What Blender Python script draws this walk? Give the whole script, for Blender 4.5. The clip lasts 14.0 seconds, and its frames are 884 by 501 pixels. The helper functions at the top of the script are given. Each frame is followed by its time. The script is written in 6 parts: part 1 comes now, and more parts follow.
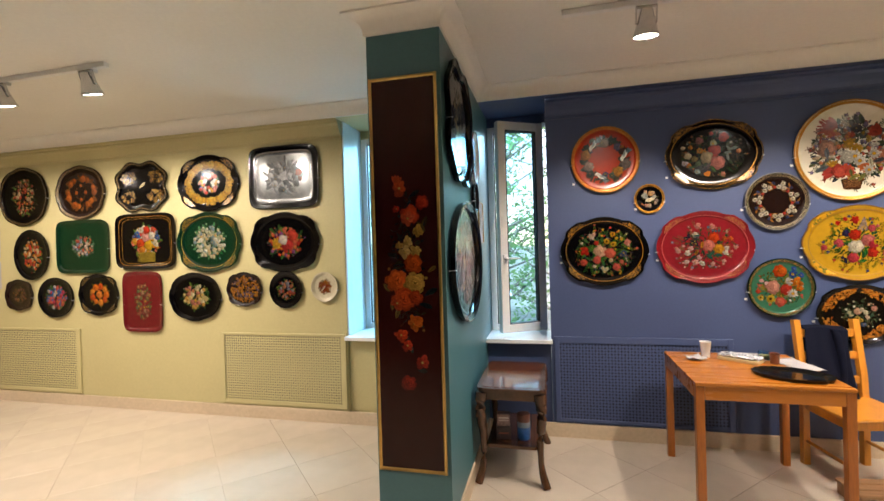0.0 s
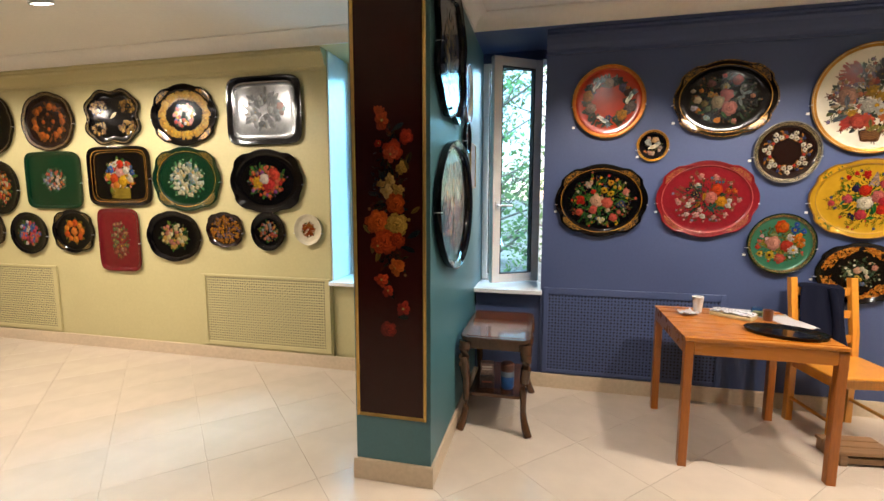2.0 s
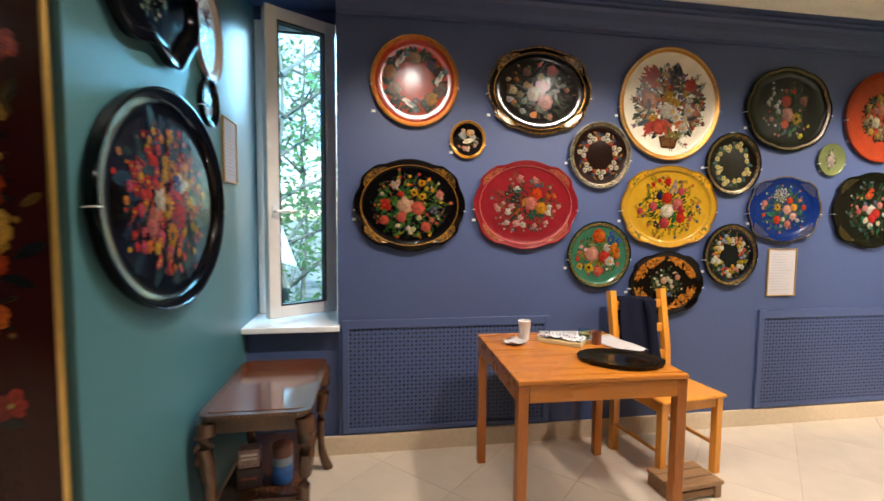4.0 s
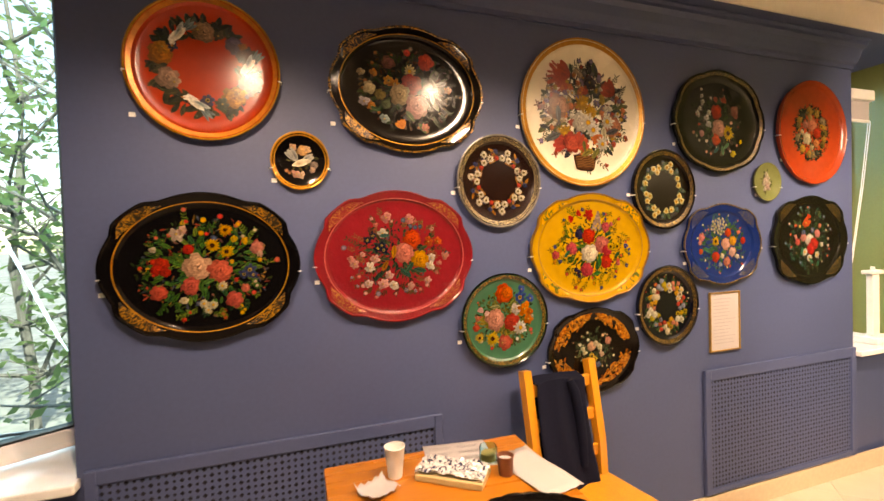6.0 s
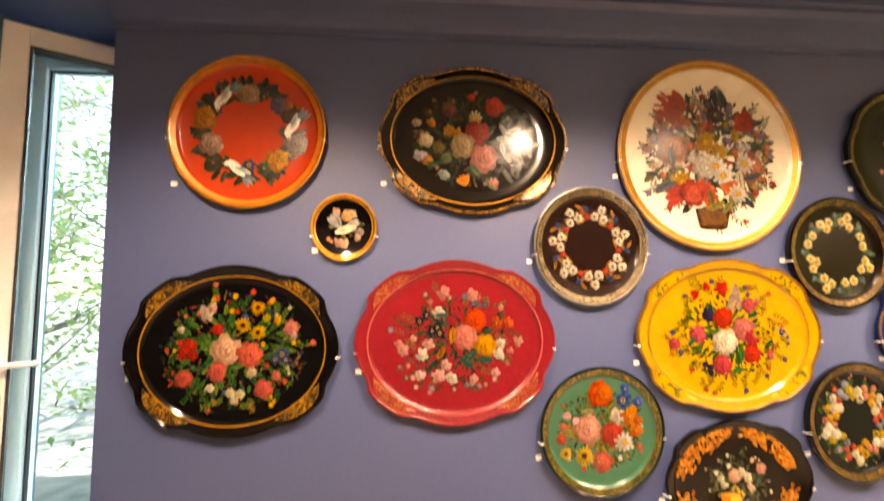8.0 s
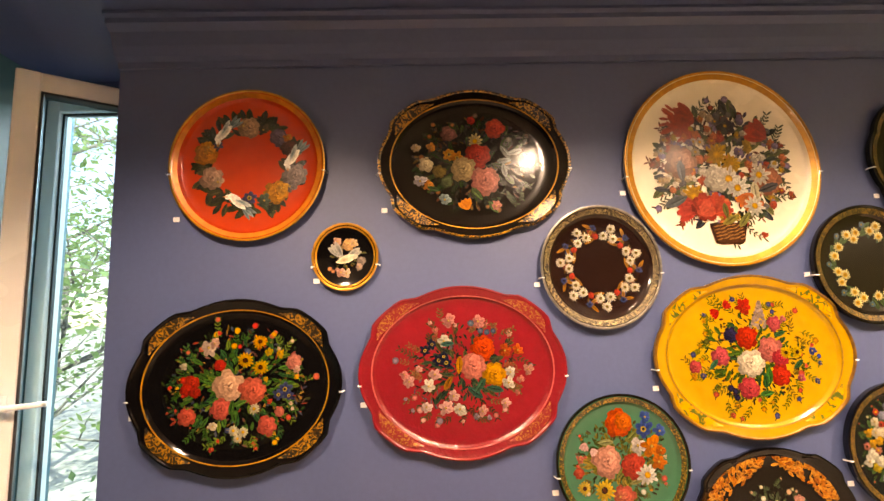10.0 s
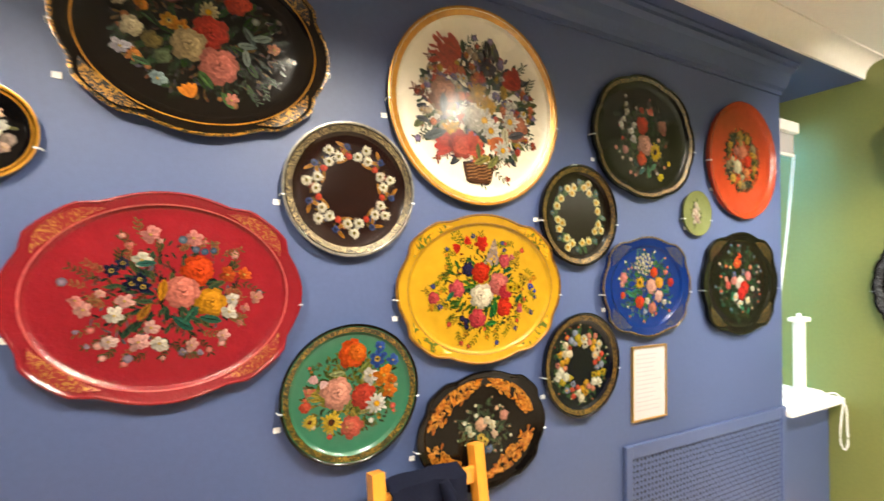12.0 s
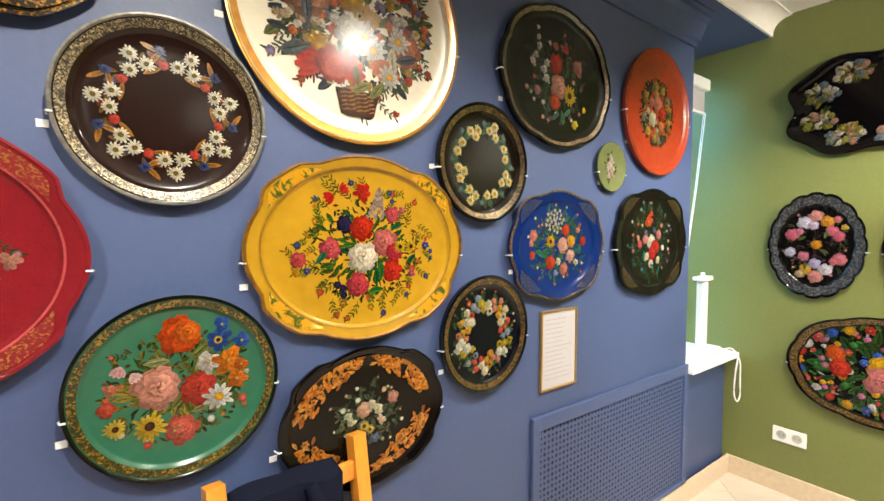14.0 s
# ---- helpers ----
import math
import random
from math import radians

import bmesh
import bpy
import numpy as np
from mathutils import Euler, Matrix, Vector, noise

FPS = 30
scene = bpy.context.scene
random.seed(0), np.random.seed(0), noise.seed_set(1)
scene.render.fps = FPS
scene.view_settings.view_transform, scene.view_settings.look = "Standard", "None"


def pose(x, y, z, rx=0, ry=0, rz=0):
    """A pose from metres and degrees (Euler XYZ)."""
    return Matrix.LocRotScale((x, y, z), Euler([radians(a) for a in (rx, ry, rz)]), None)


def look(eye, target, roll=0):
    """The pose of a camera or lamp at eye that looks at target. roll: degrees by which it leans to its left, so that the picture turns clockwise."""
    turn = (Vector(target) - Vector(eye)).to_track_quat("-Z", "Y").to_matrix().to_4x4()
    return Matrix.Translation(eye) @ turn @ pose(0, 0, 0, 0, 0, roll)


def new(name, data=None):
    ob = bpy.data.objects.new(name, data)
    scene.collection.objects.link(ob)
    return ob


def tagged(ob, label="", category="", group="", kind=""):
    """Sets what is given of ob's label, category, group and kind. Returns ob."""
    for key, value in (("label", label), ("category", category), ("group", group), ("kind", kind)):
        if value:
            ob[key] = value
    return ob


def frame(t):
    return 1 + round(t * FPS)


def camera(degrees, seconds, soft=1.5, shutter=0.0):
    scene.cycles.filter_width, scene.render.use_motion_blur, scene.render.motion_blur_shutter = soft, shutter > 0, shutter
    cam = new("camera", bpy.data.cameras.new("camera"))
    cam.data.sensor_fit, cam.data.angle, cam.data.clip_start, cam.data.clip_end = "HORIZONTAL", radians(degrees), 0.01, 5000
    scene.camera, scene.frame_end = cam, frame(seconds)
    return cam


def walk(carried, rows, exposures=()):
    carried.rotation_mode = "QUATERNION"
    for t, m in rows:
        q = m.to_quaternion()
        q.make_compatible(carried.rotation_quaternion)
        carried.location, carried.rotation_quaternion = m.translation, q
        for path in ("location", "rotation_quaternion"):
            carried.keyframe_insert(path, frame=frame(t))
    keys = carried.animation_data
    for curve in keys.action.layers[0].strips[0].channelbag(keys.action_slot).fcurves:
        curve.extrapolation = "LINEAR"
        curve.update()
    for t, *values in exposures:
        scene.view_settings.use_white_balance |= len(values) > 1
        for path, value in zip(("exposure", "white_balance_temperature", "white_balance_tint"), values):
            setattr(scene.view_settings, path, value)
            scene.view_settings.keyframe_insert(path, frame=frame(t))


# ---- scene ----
cam = camera(89.6, 14.0, shutter=0.4)
EXPOSURES = [(0, 1.42, 6250, 13), (4.2, 1.46, 6150, 13), (6.3, 1.63, 9300, 27), (7.2, 1.8, 8800, 28), (8.2, 2.28, 9200, 29), (10.3, 2.02, 9000, 27), (11.0, 2.07, 8900, 24), (12.3, 2.12, 5900, 4), (13.2, 1.8, 5950, 5), (14, 1.74, 5950, 5)]
PATH = [
    (0, (0.254, 0.041, 1.521), (-0.216, 1.985, 1.508), -1.7),
    (0.5, (0.247, 0.063, 1.493), (-0.208, 2.008, 1.399), -1.8),
    (1, (0.247, 0.1, 1.464), (-0.199, 2.042, 1.285), -1.4),
    (1.5, (0.267, 0.137, 1.447), (-0.182, 2.073, 1.225), -0.2),
    (2, (0.269, 0.204, 1.466), (-0.18, 2.139, 1.236), 0.1),
    (2.2, (0.233, 0.239, 1.466), (-0.199, 2.181, 1.259), 0.4),
    (2.5, (0.239, 0.34, 1.476), (-0.15, 2.295, 1.303), 0.1),
    (3, (0.273, 0.535, 1.477), (0.22, 2.527, 1.304), -2.0),
    (3.5, (0.343, 0.804, 1.433), (0.532, 2.789, 1.283), -0.8),
    (4, (0.437, 1.083, 1.376), (0.75, 3.054, 1.238), 0.55),
    (4.2, (0.483, 1.213, 1.406), (0.867, 3.169, 1.253), 0.95),
    (6.3, (0.992, 1.955, 1.544), (1.662, 3.839, 1.534), -1.5),
    (6.5, (1.022, 2.001, 1.555), (1.7, 3.882, 1.566), -1.3),
    (7, (1.082, 2.096, 1.555), (1.613, 4.024, 1.587), -1.2),
    (7.5, (1.14, 2.167, 1.575), (1.406, 4.149, 1.616), -1.1),
    (8, (1.177, 2.191, 1.633), (1.355, 4.175, 1.811), -0.7),
    (8.2, (1.18, 2.178, 1.676), (1.347, 4.151, 1.958), -0.6),
    (10.3, (1.256, 2.244, 1.643), (1.351, 4.224, 1.905), -2.6),
    (10.5, (1.281, 2.261, 1.623), (1.464, 4.239, 1.852), -2.0),
    (11, (1.346, 2.29, 1.604), (1.812, 4.231, 1.737), -0.1),
    (11.5, (1.397, 2.31, 1.577), (2.072, 4.189, 1.695), 0.2),
    (12, (1.45, 2.334, 1.562), (2.363, 4.113, 1.613), 0.5),
    (12.5, (1.493, 2.362, 1.548), (2.595, 4.031, 1.542), 0.8),
    (13, (1.568, 2.403, 1.54), (2.729, 4.03, 1.489), 0.7),
    (13.5, (1.654, 2.447, 1.536), (2.83, 4.063, 1.461), 0.4),
    (14, (1.718, 2.498, 1.522), (2.896, 4.112, 1.431), 0.2),
]
walk(cam, [(t, look(eye, target, roll)) for t, eye, target, roll in PATH], EXPOSURES)

# ---- world and light ----
world = bpy.data.worlds.new("sky")
scene.world = world
world.use_nodes = True
wn = world.node_tree
sky = wn.nodes.new("ShaderNodeTexSky")
sky.sky_type, sky.sun_disc, sky.sun_elevation, sky.sun_rotation = "NISHITA", False, radians(40), radians(15)
wn.nodes["Background"].inputs["Strength"].default_value = 0.13
wn.links.new(sky.outputs["Color"], wn.nodes["Background"].inputs["Color"])
sun = new("sun", bpy.data.lights.new("sun", "SUN"))
sun.data.energy, sun.data.angle, sun.data.color = 4.0, radians(0.5), (1, 0.95, 0.86)
sun.matrix_world = pose(0, 0, 10, 52, 0, 15)

WARM = (1.0, 0.86, 0.68)
SPOT_W = 28.0


def spot(x, y, z, tx, ty, tz, watts=1.0, angle=80):
    lamp = new("spot_light", bpy.data.lights.new("spot_light", "SPOT"))
    lamp.data.energy, lamp.data.color = SPOT_W * watts, WARM
    lamp.data.spot_size, lamp.data.spot_blend, lamp.data.shadow_soft_size = radians(angle), 0.5, 0.03
    lamp.matrix_world = look((x, y, z), (tx, ty, tz))
    return lamp


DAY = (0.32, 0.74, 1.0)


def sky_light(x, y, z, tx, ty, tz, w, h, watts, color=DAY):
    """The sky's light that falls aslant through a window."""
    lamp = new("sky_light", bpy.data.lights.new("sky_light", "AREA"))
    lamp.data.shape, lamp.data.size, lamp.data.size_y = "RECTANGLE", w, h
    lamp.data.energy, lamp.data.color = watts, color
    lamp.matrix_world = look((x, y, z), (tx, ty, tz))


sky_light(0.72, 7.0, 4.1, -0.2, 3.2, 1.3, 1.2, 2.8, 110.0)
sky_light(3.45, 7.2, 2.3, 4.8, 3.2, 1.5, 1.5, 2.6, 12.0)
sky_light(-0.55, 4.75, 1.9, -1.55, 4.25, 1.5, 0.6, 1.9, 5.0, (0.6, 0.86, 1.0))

# ---- materials ----
def mat(name, color, rough=0.6, metal=0.0, grain=30.0, vary=0.08, bump=0.1, big=1.5, coat=0.0, stretch=(1, 1, 1), tint=None, space="Object", bump_scale=None, spec=0.5):
    """A procedural surface: base colour varied at two scales, fine relief, gloss varied a little."""
    m = bpy.data.materials.new(name)
    m.use_nodes = True
    t = m.node_tree
    b = t.nodes["Principled BSDF"]
    co = t.nodes.new("ShaderNodeTexCoord")
    mp = t.nodes.new("ShaderNodeMapping")
    mp.inputs["Scale"].default_value = stretch
    t.links.new(co.outputs[space], mp.inputs["Vector"])
    n1, n2 = t.nodes.new("ShaderNodeTexNoise"), t.nodes.new("ShaderNodeTexNoise")
    n1.inputs["Scale"].default_value, n1.inputs["Detail"].default_value = grain, 5
    n2.inputs["Scale"].default_value, n2.inputs["Detail"].default_value = big, 3
    for n in (n1, n2):
        t.links.new(mp.outputs["Vector"], n.inputs["Vector"])
    add = t.nodes.new("ShaderNodeMath")
    add.operation = "ADD"
    t.links.new(n1.outputs["Fac"], add.inputs[0])
    t.links.new(n2.outputs["Fac"], add.inputs[1])
    ramp = t.nodes.new("ShaderNodeMapRange")
    ramp.inputs["From Min"].default_value, ramp.inputs["From Max"].default_value = 0.6, 1.4
    t.links.new(add.outputs[0], ramp.inputs["Value"])
    mix = t.nodes.new("ShaderNodeMix")
    mix.data_type = "RGBA"
    lo = tint or tuple(c * (1 - 2 * vary) for c in color)
    hi = tuple(min(1, c * (1 + vary)) for c in color)
    mix.inputs["A"].default_value, mix.inputs["B"].default_value = (*lo, 1), (*hi, 1)
    t.links.new(ramp.outputs["Result"], mix.inputs["Factor"])
    t.links.new(mix.outputs["Result"], b.inputs["Base Color"])
    rr = t.nodes.new("ShaderNodeMapRange")
    rr.inputs["To Min"].default_value, rr.inputs["To Max"].default_value = max(0.02, rough * 0.85), min(1, rough * 1.15)
    t.links.new(n2.outputs["Fac"], rr.inputs["Value"])
    t.links.new(rr.outputs["Result"], b.inputs["Roughness"])
    b.inputs["Metallic"].default_value = metal
    b.inputs["Specular IOR Level"].default_value = spec
    b.inputs["Coat Weight"].default_value, b.inputs["Coat Roughness"].default_value = coat, 0.08
    if bump:
        bp = t.nodes.new("ShaderNodeBump")
        bp.inputs["Strength"].default_value, bp.inputs["Distance"].default_value = bump, 0.002
        src = n1
        if bump_scale:
            src = t.nodes.new("ShaderNodeTexNoise")
            src.inputs["Scale"].default_value, src.inputs["Detail"].default_value = bump_scale, 3
            t.links.new(mp.outputs["Vector"], src.inputs["Vector"])
        t.links.new(src.outputs["Fac"], bp.inputs["Height"])
        t.links.new(bp.outputs["Normal"], b.inputs["Normal"])
    return m


def glow(name, color, strength):
    m = bpy.data.materials.new(name)
    m.use_nodes = True
    b = m.node_tree.nodes["Principled BSDF"]
    b.inputs["Emission Color"].default_value, b.inputs["Emission Strength"].default_value = (*color, 1), strength
    return m


def glass(name):
    m = bpy.data.materials.new(name)
    m.use_nodes = True
    b = m.node_tree.nodes["Principled BSDF"]
    b.inputs["Base Color"].default_value = (0.58, 0.90, 1, 1)
    b.inputs["Roughness"].default_value, b.inputs["Transmission Weight"].default_value, b.inputs["IOR"].default_value = 0.02, 1.0, 1.1
    return m


BLUE = mat("blue_wall_paint", (0.055, 0.08, 0.186), 0.5, grain=60, vary=0.05, bump=0.15, bump_scale=220)
TEAL = mat("teal_wall_paint", (0.055, 0.150, 0.175), 0.42, grain=60, vary=0.05, bump=0.15, bump_scale=220)
YELLOW = mat("olive_yellow_wall_paint", (0.50, 0.44, 0.225), 0.5, grain=60, vary=0.04, bump=0.15, bump_scale=220)
GREEN = mat("olive_green_wall_paint", (0.155, 0.172, 0.05), 0.4, grain=60, vary=0.05, bump=0.15, bump_scale=220)
WHITE = mat("white_ceiling_paint", (0.80, 0.77, 0.72), 0.7, grain=40, vary=0.03, bump=0.1, bump_scale=200)
BASE = mat("beige_stone_tile", (0.60, 0.48, 0.34), 0.3, grain=40, vary=0.08, bump=0.05)
PVC = mat("white_plastic", (0.78, 0.78, 0.78), 0.28, grain=15, vary=0.03, bump=0.02)
SILL = mat("white_sill_plastic", (0.82, 0.84, 0.86), 0.22, grain=15, vary=0.03, bump=0.02)
REVEAL = mat("white_reveal_plastic", (0.75, 0.82, 0.86), 0.3, grain=15, vary=0.04, bump=0.03)
RUBBER = mat("black_rubber_gasket", (0.02, 0.02, 0.022), 0.6)
GLASS = glass("window_glass")
# near black: the shade behind the grille holes as a colour
DARK = mat("hollow_shade", (0.015, 0.016, 0.03), 0.8)
GROUT = mat("floor_grout", (0.62, 0.53, 0.43), 0.7, grain=80)
PINE = mat("honey_pine_wood", (0.44, 0.152, 0.017), 0.28, grain=14, vary=0.08, bump=0.06, stretch=(1, 9, 9), coat=0.08)
PINE_X = mat("honey_pine_wood_lengthwise", (0.38, 0.117, 0.013), 0.3, grain=14, vary=0.16, bump=0.06, stretch=(9, 9, 1), coat=0.08)
CHAIRWOOD = mat("golden_pine_wood", (0.66, 0.27, 0.03), 0.3, grain=14, vary=0.12, bump=0.06, stretch=(9, 9, 1), coat=0.3)
PALEWOOD = mat("worn_brown_wood", (0.30, 0.165, 0.075), 0.5, grain=12, vary=0.2, bump=0.15, stretch=(1, 9, 9))
WALNUT = mat("dark_walnut_wood", (0.085, 0.034, 0.014), 0.25, grain=18, vary=0.25, bump=0.12, stretch=(6, 6, 1), coat=0.3)
REDTOP = mat("polished_mahogany", (0.13, 0.035, 0.014), 0.12, grain=10, vary=0.2, bump=0.02, stretch=(6, 1, 1), coat=0.6)
NAVY = mat("navy_knit_cloth", (0.008, 0.010, 0.024), 0.95, grain=200, vary=0.2, bump=0.6, spec=0.08)
PAPER = mat("white_paper", (0.43, 0.41, 0.43), 0.8, grain=8, vary=0.03, bump=0.03)
INK = mat("grey_print", (0.35, 0.35, 0.38), 0.8)
GOLD = mat("gilt_moulding", (0.62, 0.40, 0.12), 0.3, 0.85, grain=20, vary=0.15, bump=0.08)
MAROON = mat("maroon_lacquer_panel", (0.024, 0.004, 0.003), 0.14, grain=10, vary=0.1, bump=0.01, spec=0.28)
CHROME = mat("brushed_metal", (0.6, 0.6, 0.6), 0.25, 1.0, bump=0.03)
LENS = glow("lamp_lens", (1.0, 0.9, 0.75), 12.0)


# ---- mesh tools ----
class Mesh:
    """Collects vertices and faces for one mesh."""

    def __init__(self):
        self.v, self.f, self.m = [], [], Matrix()

    def add(self, verts, faces):
        k = len(self.v)
        self.v += [tuple(self.m @ Vector(p)) for p in verts]
        self.f += [tuple(k + i for i in f) for f in faces]
        return self

    def box(self, x0, x1, y0, y1, z0, z1, c=0.0):
        """A box with chamfered edges of size c."""
        lo, hi = Vector((x0, y0, z0)), Vector((x1, y1, z1))
        if c <= 0:
            vs = [(x, y, z) for x in (x0, x1) for y in (y0, y1) for z in (z0, z1)]
            return self.add(vs, [(0, 1, 3, 2), (4, 6, 7, 5), (0, 4, 5, 1), (2, 3, 7, 6), (0, 2, 6, 4), (1, 5, 7, 3)])
        bm = bmesh.new()
        bmesh.ops.create_cube(bm, size=1, matrix=Matrix.Translation((lo + hi) / 2) @ Matrix.Diagonal((*(hi - lo), 1)))
        bmesh.ops.bevel(bm, geom=bm.edges[:], offset=c, segments=2, profile=0.5, affect="EDGES")
        bm.verts.index_update()
        self.add([v.co[:] for v in bm.verts], [[v.index for v in f.verts] for f in bm.faces])
        bm.free()
        return self

    def tube(self, path, radii, n=12, cap=True, square=0.0):
        """A swept tube through the points of path."""
        pts = [Vector(p) for p in path]
        rings, up = [], Vector((0, 0, 1))
        for i, p in enumerate(pts):
            d = (pts[min(i + 1, len(pts) - 1)] - pts[max(i - 1, 0)]).normalized()
            a = d.cross(up)
            a = (a if a.length > 0.05 else d.cross(Vector((1, 0, 0)))).normalized()
            b = a.cross(d)
            r = radii[i] if isinstance(radii, (list, tuple)) else radii
            ring = []
            for k in range(n):
                th = 2 * math.pi * (k + 0.5) / n
                c, s = math.cos(th), math.sin(th)
                q = max(abs(c), abs(s)) ** square
                ring.append(p + (a * c + b * s) * r / q)
            rings.append(ring)
        vs = [v[:] for ring in rings for v in ring]
        fs = [(i * n + k, i * n + (k + 1) % n, (i + 1) * n + (k + 1) % n, (i + 1) * n + k) for i in range(len(pts) - 1) for k in range(n)]
        if cap:
            fs += [tuple(range(n - 1, -1, -1)), tuple((len(pts) - 1) * n + k for k in range(n))]
        return self.add(vs, fs)

    def lathe(self, profile, n=28):
        """A body turned about z: profile of (radius, z)."""
        vs = [(r * math.cos(2 * math.pi * k / n), r * math.sin(2 * math.pi * k / n), z) for r, z in profile for k in range(n)]
        fs = [(i * n + k, i * n + (k + 1) % n, (i + 1) * n + (k + 1) % n, (i + 1) * n + k) for i in range(len(profile) - 1) for k in range(n)]
        fs += [tuple(range(n - 1, -1, -1)), tuple((len(profile) - 1) * n + k for k in range(n))]
        return self.add(vs, fs)

    def sweep(self, profile, a, b, out, up=(0, 0, 1)):
        """A moulding: profile of (outward, upward) pairs drawn from a to b."""
        a, b, out, up = Vector(a), Vector(b), Vector(out), Vector(up)
        n = len(profile)
        vs = [(p + out * o + up * u)[:] for p in (a, b) for o, u in profile]
        fs = [(k, (k + 1) % n, n + (k + 1) % n, n + k) for k in range(n)]
        fs += [tuple(range(n - 1, -1, -1)), tuple(range(n, 2 * n))]
        return self.add(vs, fs)


def part(name, me, material, parent=None, label="", smooth=False):
    """Links a Mesh as one object, under parent where given."""
    data = bpy.data.meshes.new(name)
    data.from_pydata(me.v, [], me.f)
    bm = bmesh.new()
    bm.from_mesh(data)
    bmesh.ops.recalc_face_normals(bm, faces=bm.faces)
    bm.to_mesh(data)
    bm.free()
    data.materials.append(material)
    if smooth:
        data.polygons.foreach_set("use_smooth", [True] * len(data.polygons))
        data.set_sharp_from_angle(angle=radians(40))
    ob = new(name, data)
    if parent:
        ob.parent = parent
    if label:
        ob["label"] = label
    return ob


def thing(name, m, label, category, group=""):
    ob = new(name)
    ob.empty_display_size = 0.05
    ob.matrix_world = m
    return tagged(ob, label, category, group)


def structure(name, me, material, label, smooth=False):
    return tagged(part(name, me, material, smooth=smooth), label, name.split("_")[0], kind="structure")


# ---- large structure ----
NB, NY, FRONT, OUT, TOP, CEIL = 3.665, 3.625, 3.51, 4.15, 2.65, 2.75
WIN = 4.0
PX0, PX1, PY = -0.665, -0.265, 2.26
EX, WX, SY = 4.82, -7.0, -3.0
BX0, BX1, YX1 = 0.247, 4.237, -1.485

structure("wall_north_blue", Mesh().box(BX0, BX1, NB, OUT, 0, TOP), BLUE, "matt dark blue painted gallery wall", )
structure("wall_north_yellow", Mesh().box(WX - 0.2, YX1, NY, OUT, 0, TOP), YELLOW, "olive yellow painted gallery wall")
structure("wall_partition", Mesh().box(PX0, PX1, PY, OUT, 0, TOP + 0.1), TEAL, "dark teal painted partition pier")
structure("wall_east", Mesh().box(EX, EX + 0.2, SY, OUT, 0, CEIL), GREEN, "olive green painted gallery wall")
structure("wall_west", Mesh().box(WX - 0.2, WX, SY, NY, 0, CEIL), YELLOW, "olive yellow painted end wall")
# the south wall is out of view, coloured dark to darken the trays' reflections
structure("wall_south", Mesh().box(WX - 0.2, EX + 0.2, SY - 0.2, SY, 0, CEIL), BLUE, "unseen dark blue wall behind the visitor")
structure("ceiling", Mesh().box(WX - 0.2, EX + 0.2, SY - 0.2, FRONT, CEIL, CEIL + 0.15), WHITE, "white painted ceiling")
structure("soffit_blue", Mesh().box(PX1, EX, FRONT, OUT, TOP, CEIL + 0.15), BLUE, "dark blue painted soffit over the windows")
structure("soffit_yellow", Mesh().box(WX, PX0, FRONT, OUT, TOP, CEIL + 0.15), YELLOW, "olive yellow painted soffit over the windows")


def niche(x0, x1, front, paint, number, label, side=None):
    """Apron under a window, sill, lintel and the jambs of the niche."""
    structure("wall_apron_%d" % number, Mesh().box(x0, x1, front + 0.03, OUT, 0, 0.735), paint, label)
    s = Mesh().box(x0 - 0.012, x1 + 0.012, front - 0.05, WIN + 0.01, 0.738, 0.772, 0.006)
    tagged(structure("sill_%d" % number, s, SILL, "white plastic window sill"), category="window sill")
    structure("wall_lintel_%d" % number, Mesh().box(x0, x1, WIN, OUT, 2.575, TOP - 0.002), paint, label.replace("apron", "lintel"))
    if side:
        structure("reveal_%d" % number, Mesh().box(x0 + 0.002, x0 + 0.012, front + 0.004, WIN, 0.775, TOP - 0.004), side, "white plastic window reveal")


niche(PX1 + 0.002, BX0 - 0.002, NB, BLUE, 1, "dark blue painted apron wall below the window")
niche(YX1 + 0.002, PX0 - 0.002, NY, YELLOW, 2, "olive yellow apron wall below the window", REVEAL)
niche(BX1 + 0.002, EX - 0.002, NB, BLUE, 3, "dark blue apron wall below the window")

# coloured crown moulding at the top of the walls, white cornice round the ceiling
CROWN = [(0, -0.15), (0.012, -0.15), (0.012, -0.128), (0.03, -0.118), (0.045, -0.09), (0.06, -0.05), (0.085, -0.035), (0.085, -0.018), (0.1, -0.012), (0.1, -0.002), (0, -0.002)]
CORNICE = [(0, 0), (0.012, 0), (0.012, 0.012)] + [(0.012 + 0.08 * (1 - math.cos(k * math.pi / 12)), 0.012 + 0.078 * math.sin(k * math.pi / 12)) for k in range(1, 7)] + [(0.1, 0.09), (0.1, 0.102), (0, 0.102)]
structure("trim_crown_blue", Mesh().sweep(CROWN, (BX0, NB, TOP), (BX1, NB, TOP), (0, -1, 0)), BLUE, "dark blue painted crown moulding")
structure("trim_crown_yellow", Mesh().sweep(CROWN, (WX, NY, TOP), (YX1, NY, TOP), (0, -1, 0)), YELLOW, "olive yellow painted crown moulding")
cor = Mesh()
cor.sweep(CORNICE, (PX1, FRONT, TOP), (EX, FRONT, TOP), (0, -1, 0))
cor.sweep(CORNICE, (WX, FRONT, TOP), (PX0, FRONT, TOP), (0, -1, 0))
